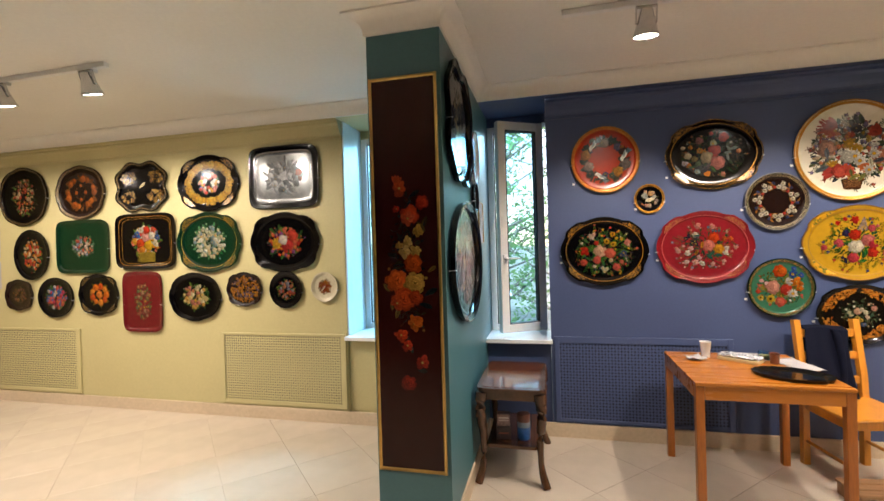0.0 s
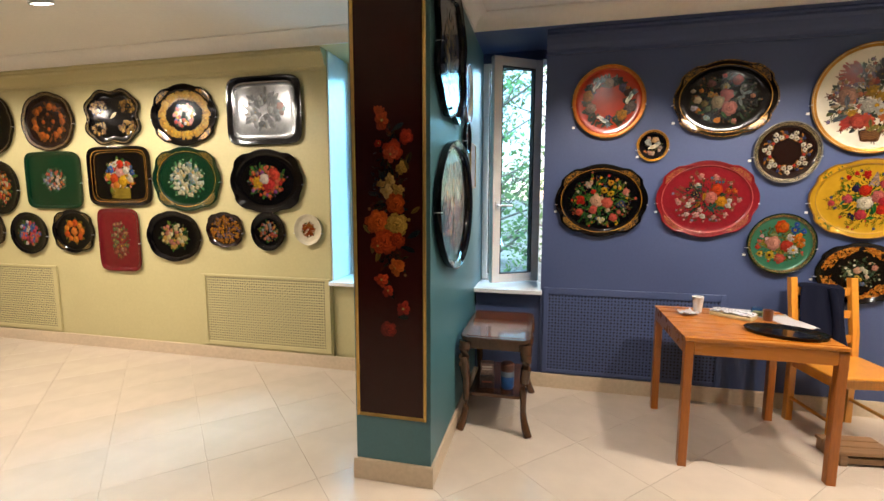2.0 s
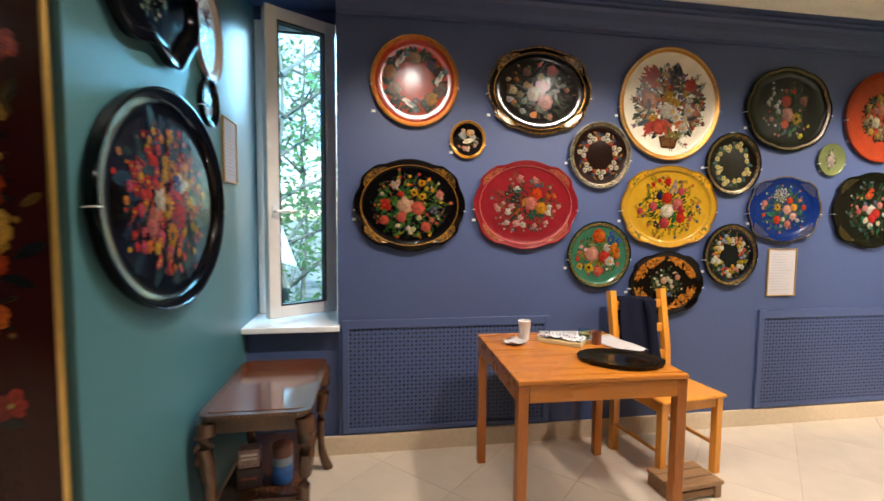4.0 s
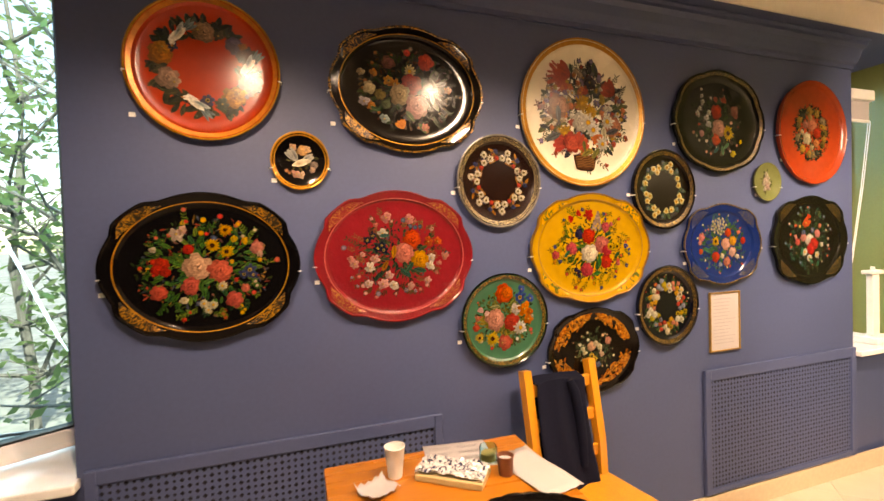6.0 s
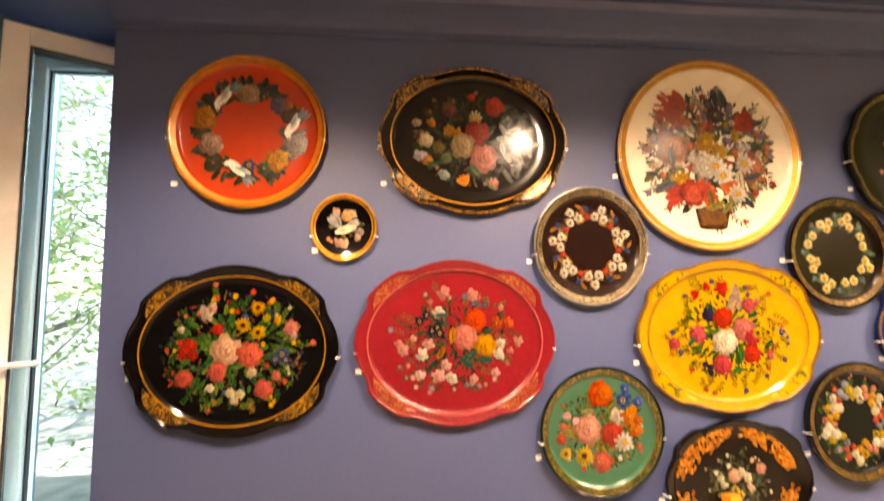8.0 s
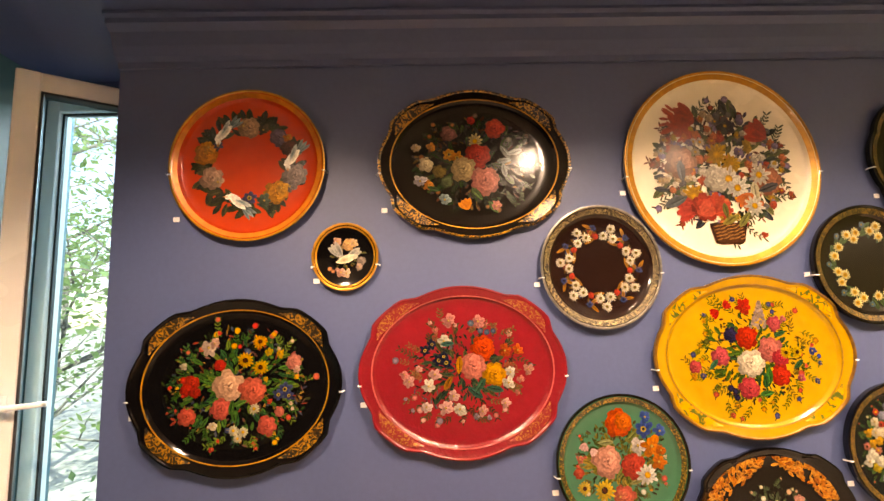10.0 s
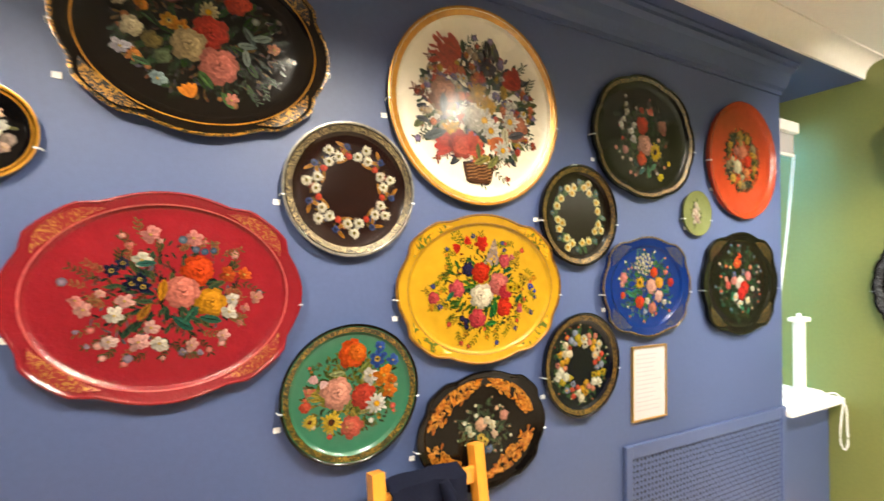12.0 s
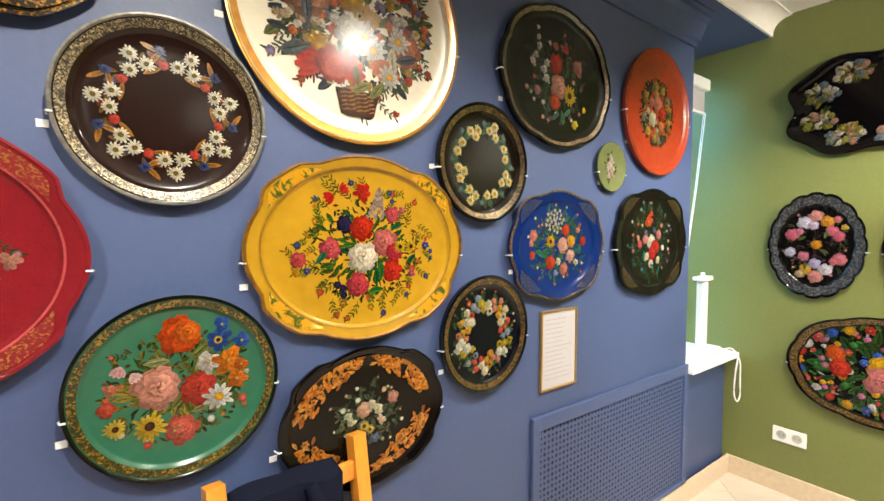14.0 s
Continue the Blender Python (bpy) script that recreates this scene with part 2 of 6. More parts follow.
# mitred run round the pier
run, np_ = [], len(CORNICE)
for corner in range(4):
    for u, v in CORNICE:
        run.append(((PX0 - u) if corner < 2 else (PX1 + u), (PY - u) if corner in (1, 2) else FRONT, TOP + v))
cor.add(run, [(c * np_ + k, c * np_ + (k + 1) % np_, (c + 1) * np_ + (k + 1) % np_, (c + 1) * np_ + k) for c in range(3) for k in range(np_)])
structure("trim_cornice", cor, WHITE, "white plaster cornice round the ceiling", smooth=True)

SKIRT = [(0, 0), (0.014, 0), (0.014, 0.105), (0.011, 0.112), (0, 0.112)]
for name, a, b, out in (
    ("baseboard_blue", (PX1, NB, 0), (EX, NB, 0), (0, -1, 0)),
    ("baseboard_yellow", (WX, NY, 0), (PX0, NY, 0), (0, -1, 0)),
    ("baseboard_pier", (PX0 - 0.014, PY, 0), (PX1 + 0.014, PY, 0), (0, -1, 0)),
    ("baseboard_pier_east", (PX1, PY, 0), (PX1, NB - 0.016, 0), (1, 0, 0)),
    ("baseboard_pier_west", (PX0, PY, 0), (PX0, NY - 0.016, 0), (-1, 0, 0)),
    ("baseboard_east", (EX, SY, 0), (EX, NB - 0.016, 0), (-1, 0, 0)),
):
    structure(name, Mesh().sweep(SKIRT, a, b, out), BASE, "beige stone tile skirting")


# ---- windows ----
def window(number, x0, x1, z0, z1, y, open_sash, label):
    w = thing("window_%d" % number, pose(0, 0, 0), label, "window")
    w["kind"] = "structure"
    f = Mesh()
    b = 0.05
    f.box(x0, x0 + b, y, y + 0.07, z0, z1, 0.005).box(x1 - b, x1, y, y + 0.07, z0, z1, 0.005)
    f.box(x0 + b - 0.004, x1 - b + 0.004, y + 0.002, y + 0.068, z0, z0 + b, 0.005).box(x0 + b - 0.004, x1 - b + 0.004, y + 0.002, y + 0.068, z1 - b, z1, 0.005)
    part("window_frame", f, PVC, w)
    gask = Mesh()
    for u0, u1, v0, v1 in ((x0 + b, x0 + b + 0.008, z0 + b, z1 - b), (x1 - b - 0.008, x1 - b, z0 + b, z1 - b), (x0 + b, x1 - b, z0 + b, z0 + b + 0.008), (x0 + b, x1 - b, z1 - b - 0.008, z1 - b)):
        gask.box(u0, u1, y + 0.02, y + 0.034, v0, v1)
    part("gasket", gask, RUBBER, w)
    if not open_sash:
        p = part("pane", Mesh().box(x0 + b, x1 - b, y + 0.025, y + 0.029, z0 + b, z1 - b), GLASS, w)
        p.visible_shadow = False
        return w
    width, angle = open_sash
    h0, h1 = z0 + 0.02, z1 - 0.02
    s = thing("sash", pose(x1 - 0.025, y, 0, 0, 0, angle), "", "")
    s.parent = w
    fr = Mesh()
    c = 0.07
    fr.box(-width, -width + c, -0.06, 0.0, h0, h1, 0.006).box(-c, 0, -0.06, 0.0, h0, h1, 0.006)
    fr.box(-width + c - 0.004, -c + 0.004, -0.058, -0.002, h0, h0 + c, 0.006).box(-width + c - 0.004, -c + 0.004, -0.058, -0.002, h1 - c, h1, 0.006)
    part("sash_frame", fr, PVC, s)
    g = Mesh()
    for u0, u1, v0, v1 in ((-width + c, -width + c + 0.008, h0 + c, h1 - c), (-c - 0.008, -c, h0 + c, h1 - c), (-width + c, -c, h0 + c, h0 + c + 0.008), (-width + c, -c, h1 - c - 0.008, h1 - c)):
        g.box(u0, u1, -0.056, -0.004, v0, v1)
    part("gasket", g, RUBBER, s)
    p = part("pane", Mesh().box(-width + c, -c, -0.034, -0.028, h0 + c, h1 - c), GLASS, s)
    p.visible_shadow = False
    hm = 0.5 * (h0 + h1) - 0.26
    hd = Mesh().box(-width + 0.02, -width + 0.05, -0.072, -0.06, hm - 0.035, hm + 0.035, 0.003)
    hd.tube([(-width + 0.035, -0.06, hm), (-width + 0.035, -0.1, hm)], 0.009)
    hd.tube([(-width + 0.025, -0.105, hm), (-width + 0.15, -0.105, hm + 0.002)], 0.009, 10)
    part("handle", hd, PVC, s, smooth=True)
    return w


window(1, PX1 + 0.004, 0.215, 0.775, 2.572, WIN, (0.43, 33), "white plastic window with an open casement sash")
window(2, YX1 + 0.016, PX0 - 0.004, 0.775, 2.572, WIN, None, "white plastic window in a deep niche")
window(3, BX1 + 0.004, EX - 0.004, 0.775, 2.572, WIN, None, "white plastic window beside the green wall")

# ---- track lights ----
def track_head(x, y, tx, ty, tz, watts=1.0, angle=72):
    """A white can lamp on a stem, turned to its target, with its light."""
    t = thing("track_light", pose(x, y, CEIL), "white metal track spotlight, switched on", "spotlight", "track spotlights")
    part("adapter", Mesh().box(-0.05, 0.05, -0.018, 0.018, -0.055, -0.03, 0.004), PVC, t)
    part("stem", Mesh().tube([(0, 0, -0.05), (0, 0, -0.1)], 0.011), PVC, t, smooth=True)
    aim = look((x, y, CEIL - 0.125), (tx, ty, tz))
    loc = Matrix.Translation((-x, -y, -CEIL)) @ aim
    can = Mesh()
    can.m = loc
    can.lathe([(0.015, 0.075), (0.03, 0.07), (0.036, 0.04), (0.056, -0.045), (0.062, -0.055), (0.062, -0.064), (0.057, -0.064), (0.053, -0.05), (0.02, -0.04)], 24)
    part("shade", can, CHROME, t, "satin metal shade", smooth=True)
    ring = Mesh()
    ring.m = loc
    ring.lathe([(0.0, -0.0605), (0.0535, -0.0605), (0.0535, -0.057), (0.0, -0.057)], 24)
    part("lens", ring, LENS, t)
    arm = Mesh()
    arm.m = loc
    arm.box(-0.052, -0.047, -0.01, 0.01, 0.0, 0.085, 0.002).box(0.047, 0.052, -0.01, 0.01, 0.0, 0.085, 0.002).box(-0.052, 0.052, -0.01, 0.01, 0.08, 0.086, 0.002)
    part("bracket", arm, CHROME, t)
    d = (Vector((tx, ty, tz)) - Vector((x, y, CEIL - 0.125))).normalized()
    p = Vector((x, y, CEIL - 0.125)) + d * 0.075
    spot(*p, tx, ty, tz, watts, angle)


TRACKY, TRACKW = 2.49, 2.28
for x0, x1, ty in ((-5.6, -2.42, TRACKW), (0.35, 4.3, TRACKY)):
    tr = part("track_rail", Mesh().box(x0, x1, ty - 0.018, ty + 0.018, CEIL - 0.032, CEIL - 0.002, 0.003), PVC)
    tagged(tr, "white aluminium lighting track on the ceiling", "lighting track", "lighting tracks")
for x, tx, w in ((0.76, 0.72, 1.3), (1.9, 1.87, 1.75), (2.8, 2.8, 0.75), (3.75, 3.95, 2.35)):
    track_head(x, TRACKY, tx, 2.9, 0, w * 1.05, 135)
for x in (-5.3, -4.0, -3.3, -2.56):
    track_head(x, TRACKW, x + 0.02, 3.0, 0.3, 1.2, 150)

# a second track along the middle of the room, out of view, added as fill light
# the last head is added to brighten the east wall
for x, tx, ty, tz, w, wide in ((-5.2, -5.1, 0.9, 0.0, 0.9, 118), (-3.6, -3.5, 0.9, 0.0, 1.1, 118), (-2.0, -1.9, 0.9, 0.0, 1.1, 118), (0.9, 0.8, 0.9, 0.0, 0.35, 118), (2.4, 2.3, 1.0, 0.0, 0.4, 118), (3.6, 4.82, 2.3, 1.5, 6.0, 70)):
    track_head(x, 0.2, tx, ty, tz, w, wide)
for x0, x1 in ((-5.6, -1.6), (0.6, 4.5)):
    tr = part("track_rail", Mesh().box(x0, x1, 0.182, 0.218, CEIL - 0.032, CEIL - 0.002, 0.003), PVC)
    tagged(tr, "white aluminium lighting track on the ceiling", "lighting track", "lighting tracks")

# ---- grilles ----
def grille(name, x0, x1, z0, z1, y, paint, label, rim=0.045, rim_top=0.05):
    """A perforated radiator screen in a moulded frame, over a dark sheet coloured as the hollow's shade."""
    g = thing(name, pose(x0, y, z0), label, "radiator grille", "radiator grilles")
    w, h = x1 - x0, z1 - z0
    part("shade_backing", Mesh().box(0.004, w - 0.004, -0.006, -0.003, 0.004, h - 0.004), DARK, g)
    step = 0.0235
    nx, nz = max(2, round(w / step)), max(2, round(h / step))
    sx, sz = w / nx, h / nz
    vs, fs = [], []
    for i in range(nx):
        for j in range(nz):
            k = len(vs)
            cx, cz = (i + 0.5) * sx, (j + 0.5) * sz
            big = 0.5 if (i + j) % 2 else 0.3
            turn = 0 if (i + j) % 2 else math.pi / 4
            for n in range(8):
                th = n * math.pi / 4
                c, q = math.cos(th), math.sin(th)
                m = max(abs(c), abs(q))
                vs.append((cx + 0.5 * sx * c / m, -0.011, cz + 0.5 * sz * q / m))
            for n in range(8):
                th = n * math.pi / 4
                r = (0.5 * big * sx * 1.5) * (1.0 if n % 2 == 0 else 0.72 if turn == 0 else 1.15)
                vs.append((cx + r * math.cos(th), -0.011, cz + r * math.sin(th)))
            fs += [(k + n, k + (n + 1) % 8, k + 8 + (n + 1) % 8, k + 8 + n) for n in range(8)]
    me = Mesh()
    me.v, me.f = vs, fs
    part("perforated_panel", me, paint, g)
    fr = Mesh()
    prof = 0.02
    fr.box(-rim, 0.002, -prof, -0.001, -rim * 0.7, h + rim_top, 0.004).box(w - 0.002, w + rim, -prof, -0.001, -rim * 0.7, h + rim_top, 0.004)
    fr.box(-0.002, w + 0.002, -prof + 0.002, -0.001, -rim * 0.7, 0.002, 0.004).box(-0.002, w + 0.002, -prof + 0.002, -0.001, h - 0.002, h + rim_top, 0.004)
    part("grille_frame", fr, paint, g)
    return g


grille("radiator_grille", 0.305, 1.49, 0.15, 0.745, NB, BLUE, "dark blue perforated radiator grille set in the wall", 0.035, 0.05)
grille("radiator_grille", 3.035, 4.195, 0.15, 0.737, NB, BLUE, "dark blue perforated radiator grille beside the green wall", 0.04, 0.057)
grille("radiator_grille", -2.735, -1.545, 0.165, 0.768, NY, YELLOW, "olive yellow perforated radiator grille set in the wall", 0.05, 0.02)
grille("radiator_grille", -5.75, -4.52, 0.165, 0.775, NY, YELLOW, "olive yellow perforated radiator grille set in the wall", 0.05, 0.02)


# ---- table ----
def table():
    t = thing("table", pose(1.395, 3.115, 0, 0, 0, -1.0), "square honey pine table standing by the blue wall", "table")
    h, half = 0.735, 0.375
    top = Mesh().box(-half, half, -half, half, h - 0.02, h, 0.004)
    part("tabletop", top, PINE, t)
    a = half - 0.026
    leg = Mesh().box(-0.0225, 0.0225, -0.0225, 0.0225, 0, h - 0.021, 0.004)
    for sx in (-1, 1):
        for sy in (-1, 1):
            ob = part("leg", leg, PINE_X, t)
            ob.location = (sx * a, sy * a, 0)
    for k, (x0, x1, y0, y1) in enumerate(((-a + 0.0235, a - 0.0235, -a - 0.022, -a), (-a + 0.0235, a - 0.0235, a, a + 0.022), (-a - 0.022, -a, -a + 0.0235, a - 0.0235), (a, a + 0.022, -a + 0.0235, a - 0.0235))):
        part("apron", Mesh().box(x0, x1, y0, y1, h - 0.095, h - 0.021, 0.003), PINE, t)


table()


# ---- chair ----
def chair():
    c = thing("chair", pose(2.095, 3.345, 0, 0, 0, 8), "golden pine ladder-back chair with its back to the wall", "chair")
    seat = Mesh().box(-0.215, 0.215, -0.22, 0.20, 0.43, 0.45, 0.008)
    part("seat", seat, CHAIRWOOD, c)
    for sx in (-1, 1):
        part("leg", Mesh().box(sx * 0.185 - 0.02, sx * 0.185 + 0.02, -0.205, -0.165, 0, 0.429, 0.004), CHAIRWOOD, c)
        back = Mesh().tube([(sx * 0.185, 0.185, 0), (sx * 0.185, 0.185, 0.429), (sx * 0.185, 0.195, 0.6), (sx * 0.185, 0.255, 0.955)], 0.02, 4, square=1)
        part("back_post", back, CHAIRWOOD, c)
        part("stretcher", Mesh().tube([(sx * 0.185, -0.17, 0.16), (sx * 0.185, 0.17, 0.16)], 0.011, 8), CHAIRWOOD, c, smooth=True)
        part("side_rail", Mesh().box(sx * 0.185 - 0.011, sx * 0.185 + 0.011, -0.164, 0.164, 0.375, 0.429, 0.003), CHAIRWOOD, c)
    part("front_rail", Mesh().box(-0.164, 0.164, -0.196, -0.174, 0.375, 0.429, 0.003), CHAIRWOOD, c)
    for z, y in ((0.866, 0.240), (0.72, 0.217), (0.56, 0.196)):
        part("back_slat", Mesh().box(-0.166, 0.166, y - 0.009, y + 0.009, z - 0.026, z + 0.026, 0.004), CHAIRWOOD, c)
    # the sweater hung over the back
    s = thing("sweater", pose(2.095, 3.345, 0, 0, 0, 8), "dark navy knitted sweater draped over the chair back", "sweater")
    nu, nv = 22, 34
    vs, fs = [], []
    for i in range(nu + 1):
        for j in range(nv + 1):
            u, v = i / nu, j / nv
            x = -0.155 + 0.27 * u + 0.012 * math.sin(9 * v + 2)
            lim = 0.52
            if v < lim:
                d = (lim - v) * 0.95
                y = 0.222 - 0.16 * d - 0.008 - 0.006 * math.sin(14 * u + 6 * v)
                z = 0.908 - d
            else:
                d = (v - lim) * 0.8
                y = 0.262 - 0.12 * d + 0.014 + 0.006 * math.sin(11 * u)
                z = 0.908 - d
            if abs(v - lim) < 0.04:
                z += 0.008
            z += 0.012 * math.sin(5 * u) * (1 if v < lim else 0.5)
            vs.append((x, y, z))
    fs = [(i * (nv + 1) + j, (i + 1) * (nv + 1) + j, (i + 1) * (nv + 1) + j + 1, i * (nv + 1) + j + 1) for i in range(nu) for j in range(nv)]
    me = Mesh()
    me.v, me.f = vs, fs
    ob = part("cloth", me, NAVY, s, smooth=True)
    so = ob.modifiers.new("thick", "SOLIDIFY")
    so.thickness, so.offset = 0.008, 0
    sl = Mesh()
    sl.tube([(0.02, 0.205, 0.895), (0.035, 0.19, 0.85), (0.045, 0.172, 0.74), (0.05, 0.158, 0.62), (0.045, 0.150, 0.53)], [0.016, 0.022, 0.021, 0.019, 0.016], 10)
    part("sleeve", sl, NAVY, s, smooth=True)


chair()


# ---- foot rest ----
def foot_rest():
    f = thing("foot_rest", pose(2.02, 3.06, 0, 0, 0, 6), "low worn wooden slatted foot rest on the floor", "foot rest")
    for k in range(3):
        part("slat", Mesh().box(-0.15, 0.15, -0.1 + 0.068 * k, -0.038 + 0.068 * k, 0.066, 0.086, 0.004), PALEWOOD, f)
    for x in (-0.12, 0.12):
        part("bearer", Mesh().box(x - 0.02, x + 0.02, -0.096, 0.094, 0, 0.066, 0.003), PALEWOOD, f)
    part("rail", Mesh().box(-0.0995, 0.0995, -0.09, -0.07, 0.015, 0.05, 0.003), PALEWOOD, f)


foot_rest()


# ---- carved side table ----
def side_table():
    t = thing("side_table", pose(-0.015, 3.195, 0), "dark carved wooden side table with a glossy top and cabriole legs", "side table")
    hx, hy, h = 0.215, 0.34, 0.62

    def rounded(a, b, r, z0, z1, seg=6):
        pts = []
        for cx, cy, s in ((a - r, b - r, 0), (-a + r, b - r, 1), (-a + r, -b + r, 2), (a - r, -b + r, 3)):
            pts += [(cx + r * math.cos((s + k / seg) * math.pi / 2), cy + r * math.sin((s + k / seg) * math.pi / 2)) for k in range(seg + 1)]
        n = len(pts)
        vs = [(x, y, z) for z in (z0, z1) for x, y in pts]
        fs = [(k, (k + 1) % n, n + (k + 1) % n, n + k) for k in range(n)] + [tuple(range(n - 1, -1, -1)), tuple(range(n, 2 * n))]
        return vs, fs

    top = Mesh()
    top.add(*rounded(hx, hy, 0.05, h - 0.022, h - 0.004))
    top.add(*rounded(hx - 0.006, hy - 0.006, 0.046, h - 0.03, h - 0.022))
    part("top_rim", top, WALNUT, t)
    inner = Mesh().add(*rounded(hx - 0.032, hy - 0.032, 0.025, h - 0.006, h - 0.0015))
    part("tabletop", inner, REDTOP, t, "glossy red-brown veneer top")
    ap = Mesh().add(*rounded(hx - 0.025, hy - 0.025, 0.04, h - 0.085, h - 0.03))
    part("apron", ap, WALNUT, t)
    bead = Mesh()
    for k in range(26):
        y = -hy + 0.05 + k * (2 * hy - 0.1) / 25
        for sx in (-1, 1):
            bead.m = pose(sx * (hx - 0.001), y, h - 0.012)
            bead.lathe([(0.002, -0.007), (0.007, 0), (0.002, 0.007)], 6)
    for k in range(16):
        x = -hx + 0.05 + k * (2 * hx - 0.1) / 15
        for sy in (-1, 1):
            bead.m = pose(x, sy * (hy - 0.001), h - 0.012)
            bead.lathe([(0.002, -0.007), (0.007, 0), (0.002, 0.007)], 6)
    part("beading", bead, WALNUT, t)["kind"] = "stuff"
    for sx in (-1, 1):
        for sy in (-1, 1):
            x, y = sx * (hx - 0.03), sy * (hy - 0.035)
            path, rad = [], []
            for k in range(13):
                v = k / 12
                bow = 0.012 * math.sin(math.pi * min(1, v * 2.2)) - 0.006 * math.sin(math.pi * v) + 0.03 * max(0, (v - 0.72) / 0.28) ** 2
                path.append((x + sx * bow, y + sy * bow, (h - 0.04) * (1 - v)))
                rad.append(0.042 - 0.023 * min(1, v * 1.5) + (0.007 if k >= 11 else 0.003 if k == 10 else 0))
            leg = Mesh().tube(path, rad, 10)
            for k in range(3):
                p = path[1 + k]
                leg.m = pose(p[0] + sx * 0.017, p[1] + sy * 0.017, p[2])
                leg.lathe([(0.004, -0.022), (0.016, -0.008), (0.014, 0.008), (0.004, 0.022)], 8)
            leg.m = Matrix()
            part("leg", leg, WALNUT, t, smooth=True)
    part("shelf", Mesh().add(*rounded(hx - 0.05, hy - 0.055, 0.03, 0.215, 0.235)), WALNUT, t)


side_table()

# ---- painted trays ----
def rgb(h):
    """Linear colour from a hex triplet."""
    return tuple((c / 12.92 if c <= 0.04045 else ((c + 0.055) / 1.055) ** 2.4) for c in (int(h[i : i + 2], 16) / 255 for i in (0, 2, 4)))


def paint_material():
    m = bpy.data.materials.new("oil_paint")
    m.use_nodes = True
    t = m.node_tree
    b = t.nodes["Principled BSDF"]
    at = t.nodes.new("ShaderNodeAttribute")
    at.attribute_name = "paint"
    co, n = t.nodes.new("ShaderNodeTexCoord"), t.nodes.new("ShaderNodeTexNoise")
    n.inputs["Scale"].default_value, n.inputs["Detail"].default_value = 130, 6
    t.links.new(co.outputs["Object"], n.inputs["Vector"])
    hs = t.nodes.new("ShaderNodeHueSaturation")
    mr = t.nodes.new("ShaderNodeMapRange")
    mr.inputs["To Min"].default_value, mr.inputs["To Max"].default_value = 0.25, 1.75
    t.links.new(n.outputs["Fac"], mr.inputs["Value"])
    t.links.new(mr.outputs["Result"], hs.inputs["Value"])
    t.links.new(at.outputs["Color"], hs.inputs["Color"])
    t.links.new(hs.outputs["Color"], b.inputs["Base Color"])
    b.inputs["Roughness"].default_value = 0.2
    b.inputs["Specular IOR Level"].default_value = 0.42
    return m


OIL = paint_material()


def lacquer(name, h, rough=0.2, orange_peel=0.05, vary=0.1, spec=0.42):
    return mat(name + "_lacquer", tuple(0.8 * c for c in rgb(h)), rough * 0.75, grain=25, vary=vary, bump=orange_peel, bump_scale=90, big=4, spec=spec)


def ornament(name, ground, gold, scale=42.0, cover=0.5):
    """Gilded ornament brushed over a lacquered rim."""
    m = mat(name + "_ornament", rgb(gold), 0.32, 0.25, grain=30, vary=0.2, bump=0.08, coat=0.4)
    t = m.node_tree
    b = t.nodes["Principled BSDF"]
    src = b.inputs["Base Color"].links[0].from_socket
    co, v = t.nodes.new("ShaderNodeTexCoord"), t.nodes.new("ShaderNodeTexNoise")
    v.inputs["Scale"].default_value, v.inputs["Detail"].default_value, v.inputs["Distortion"].default_value = scale, 3.0, 2.2
    t.links.new(co.outputs["Object"], v.inputs["Vector"])
    r = t.nodes.new("ShaderNodeMapRange")
    r.inputs["From Min"].default_value, r.inputs["From Max"].default_value = cover - 0.03, cover + 0.03
    t.links.new(v.outputs["Fac"], r.inputs["Value"])
    mx = t.nodes.new("ShaderNodeMix")
    mx.data_type = "RGBA"
    mx.inputs["B"].default_value = (*rgb(ground), 1)
    t.links.new(r.outputs["Result"], mx.inputs["Factor"])
    t.links.new(src, mx.inputs["A"])
    t.links.new(mx.outputs["Result"], b.inputs["Base Color"])
    return m


BLACKL = lacquer("black", "0b0909", 0.13, spec=0.24)
# black lacquer with the room's brownish reflection put into its colour
VEILEDBLACK = lacquer("veiled_black", "15100c", 0.15, spec=0.25)
BROWNL = lacquer("dark_brown", "22130f", 0.2, spec=0.34)
REDL = lacquer("crimson", "7e1b23", 0.26, 0.8)
ORANGEL = lacquer("orange_red", "c23c1a", 0.24)
REDOVAL = lacquer("brick_red", "9c3a1e", 0.26)
WHITEL = lacquer("ivory", "e6ddc8", 0.36, vary=0.05)
YELLOWL = lacquer("ochre_yellow", "b48a1e", 0.24)
GREENL = lacquer("sea_green", "34664e", 0.25)
DKGREENL = lacquer("bottle_green", "0b2d1a", 0.2)
OLIVEL = lacquer("olive_black", "14150d", 0.2, spec=0.2)
BLUEL = lacquer("royal_blue", "0d2766", 0.2, spec=0.24)
NAVYL = lacquer("blue_black", "0b0d16", 0.18)
PALEGREENL = lacquer("pale_green", "6c7348", 0.3)
SILVERL = mat("steel_grey_lacquer", (0.17, 0.175, 0.18), 0.2, 0.9, grain=25, vary=0.2, bump=0.05, bump_scale=90, big=4)
MAROONL = lacquer("maroon", "681a1d", 0.26)
CREAML = lacquer("cream", "d8cdb0", 0.3)
GOLDL = mat("gilt_rim", rgb("b07a1c"), 0.3, 0.45, grain=40, vary=0.25, bump=0.1, coat=0.4)
GILT = ornament("gilt_on_black", "120d0a", "a87820", 60, 0.47)
GILTFINE = ornament("fine_gilt_on_black", "14100c", "86692f", 130, 0.46)
GILTRED = ornament("gilt_on_crimson", "7d1a22", "a8783a", 80, 0.45)
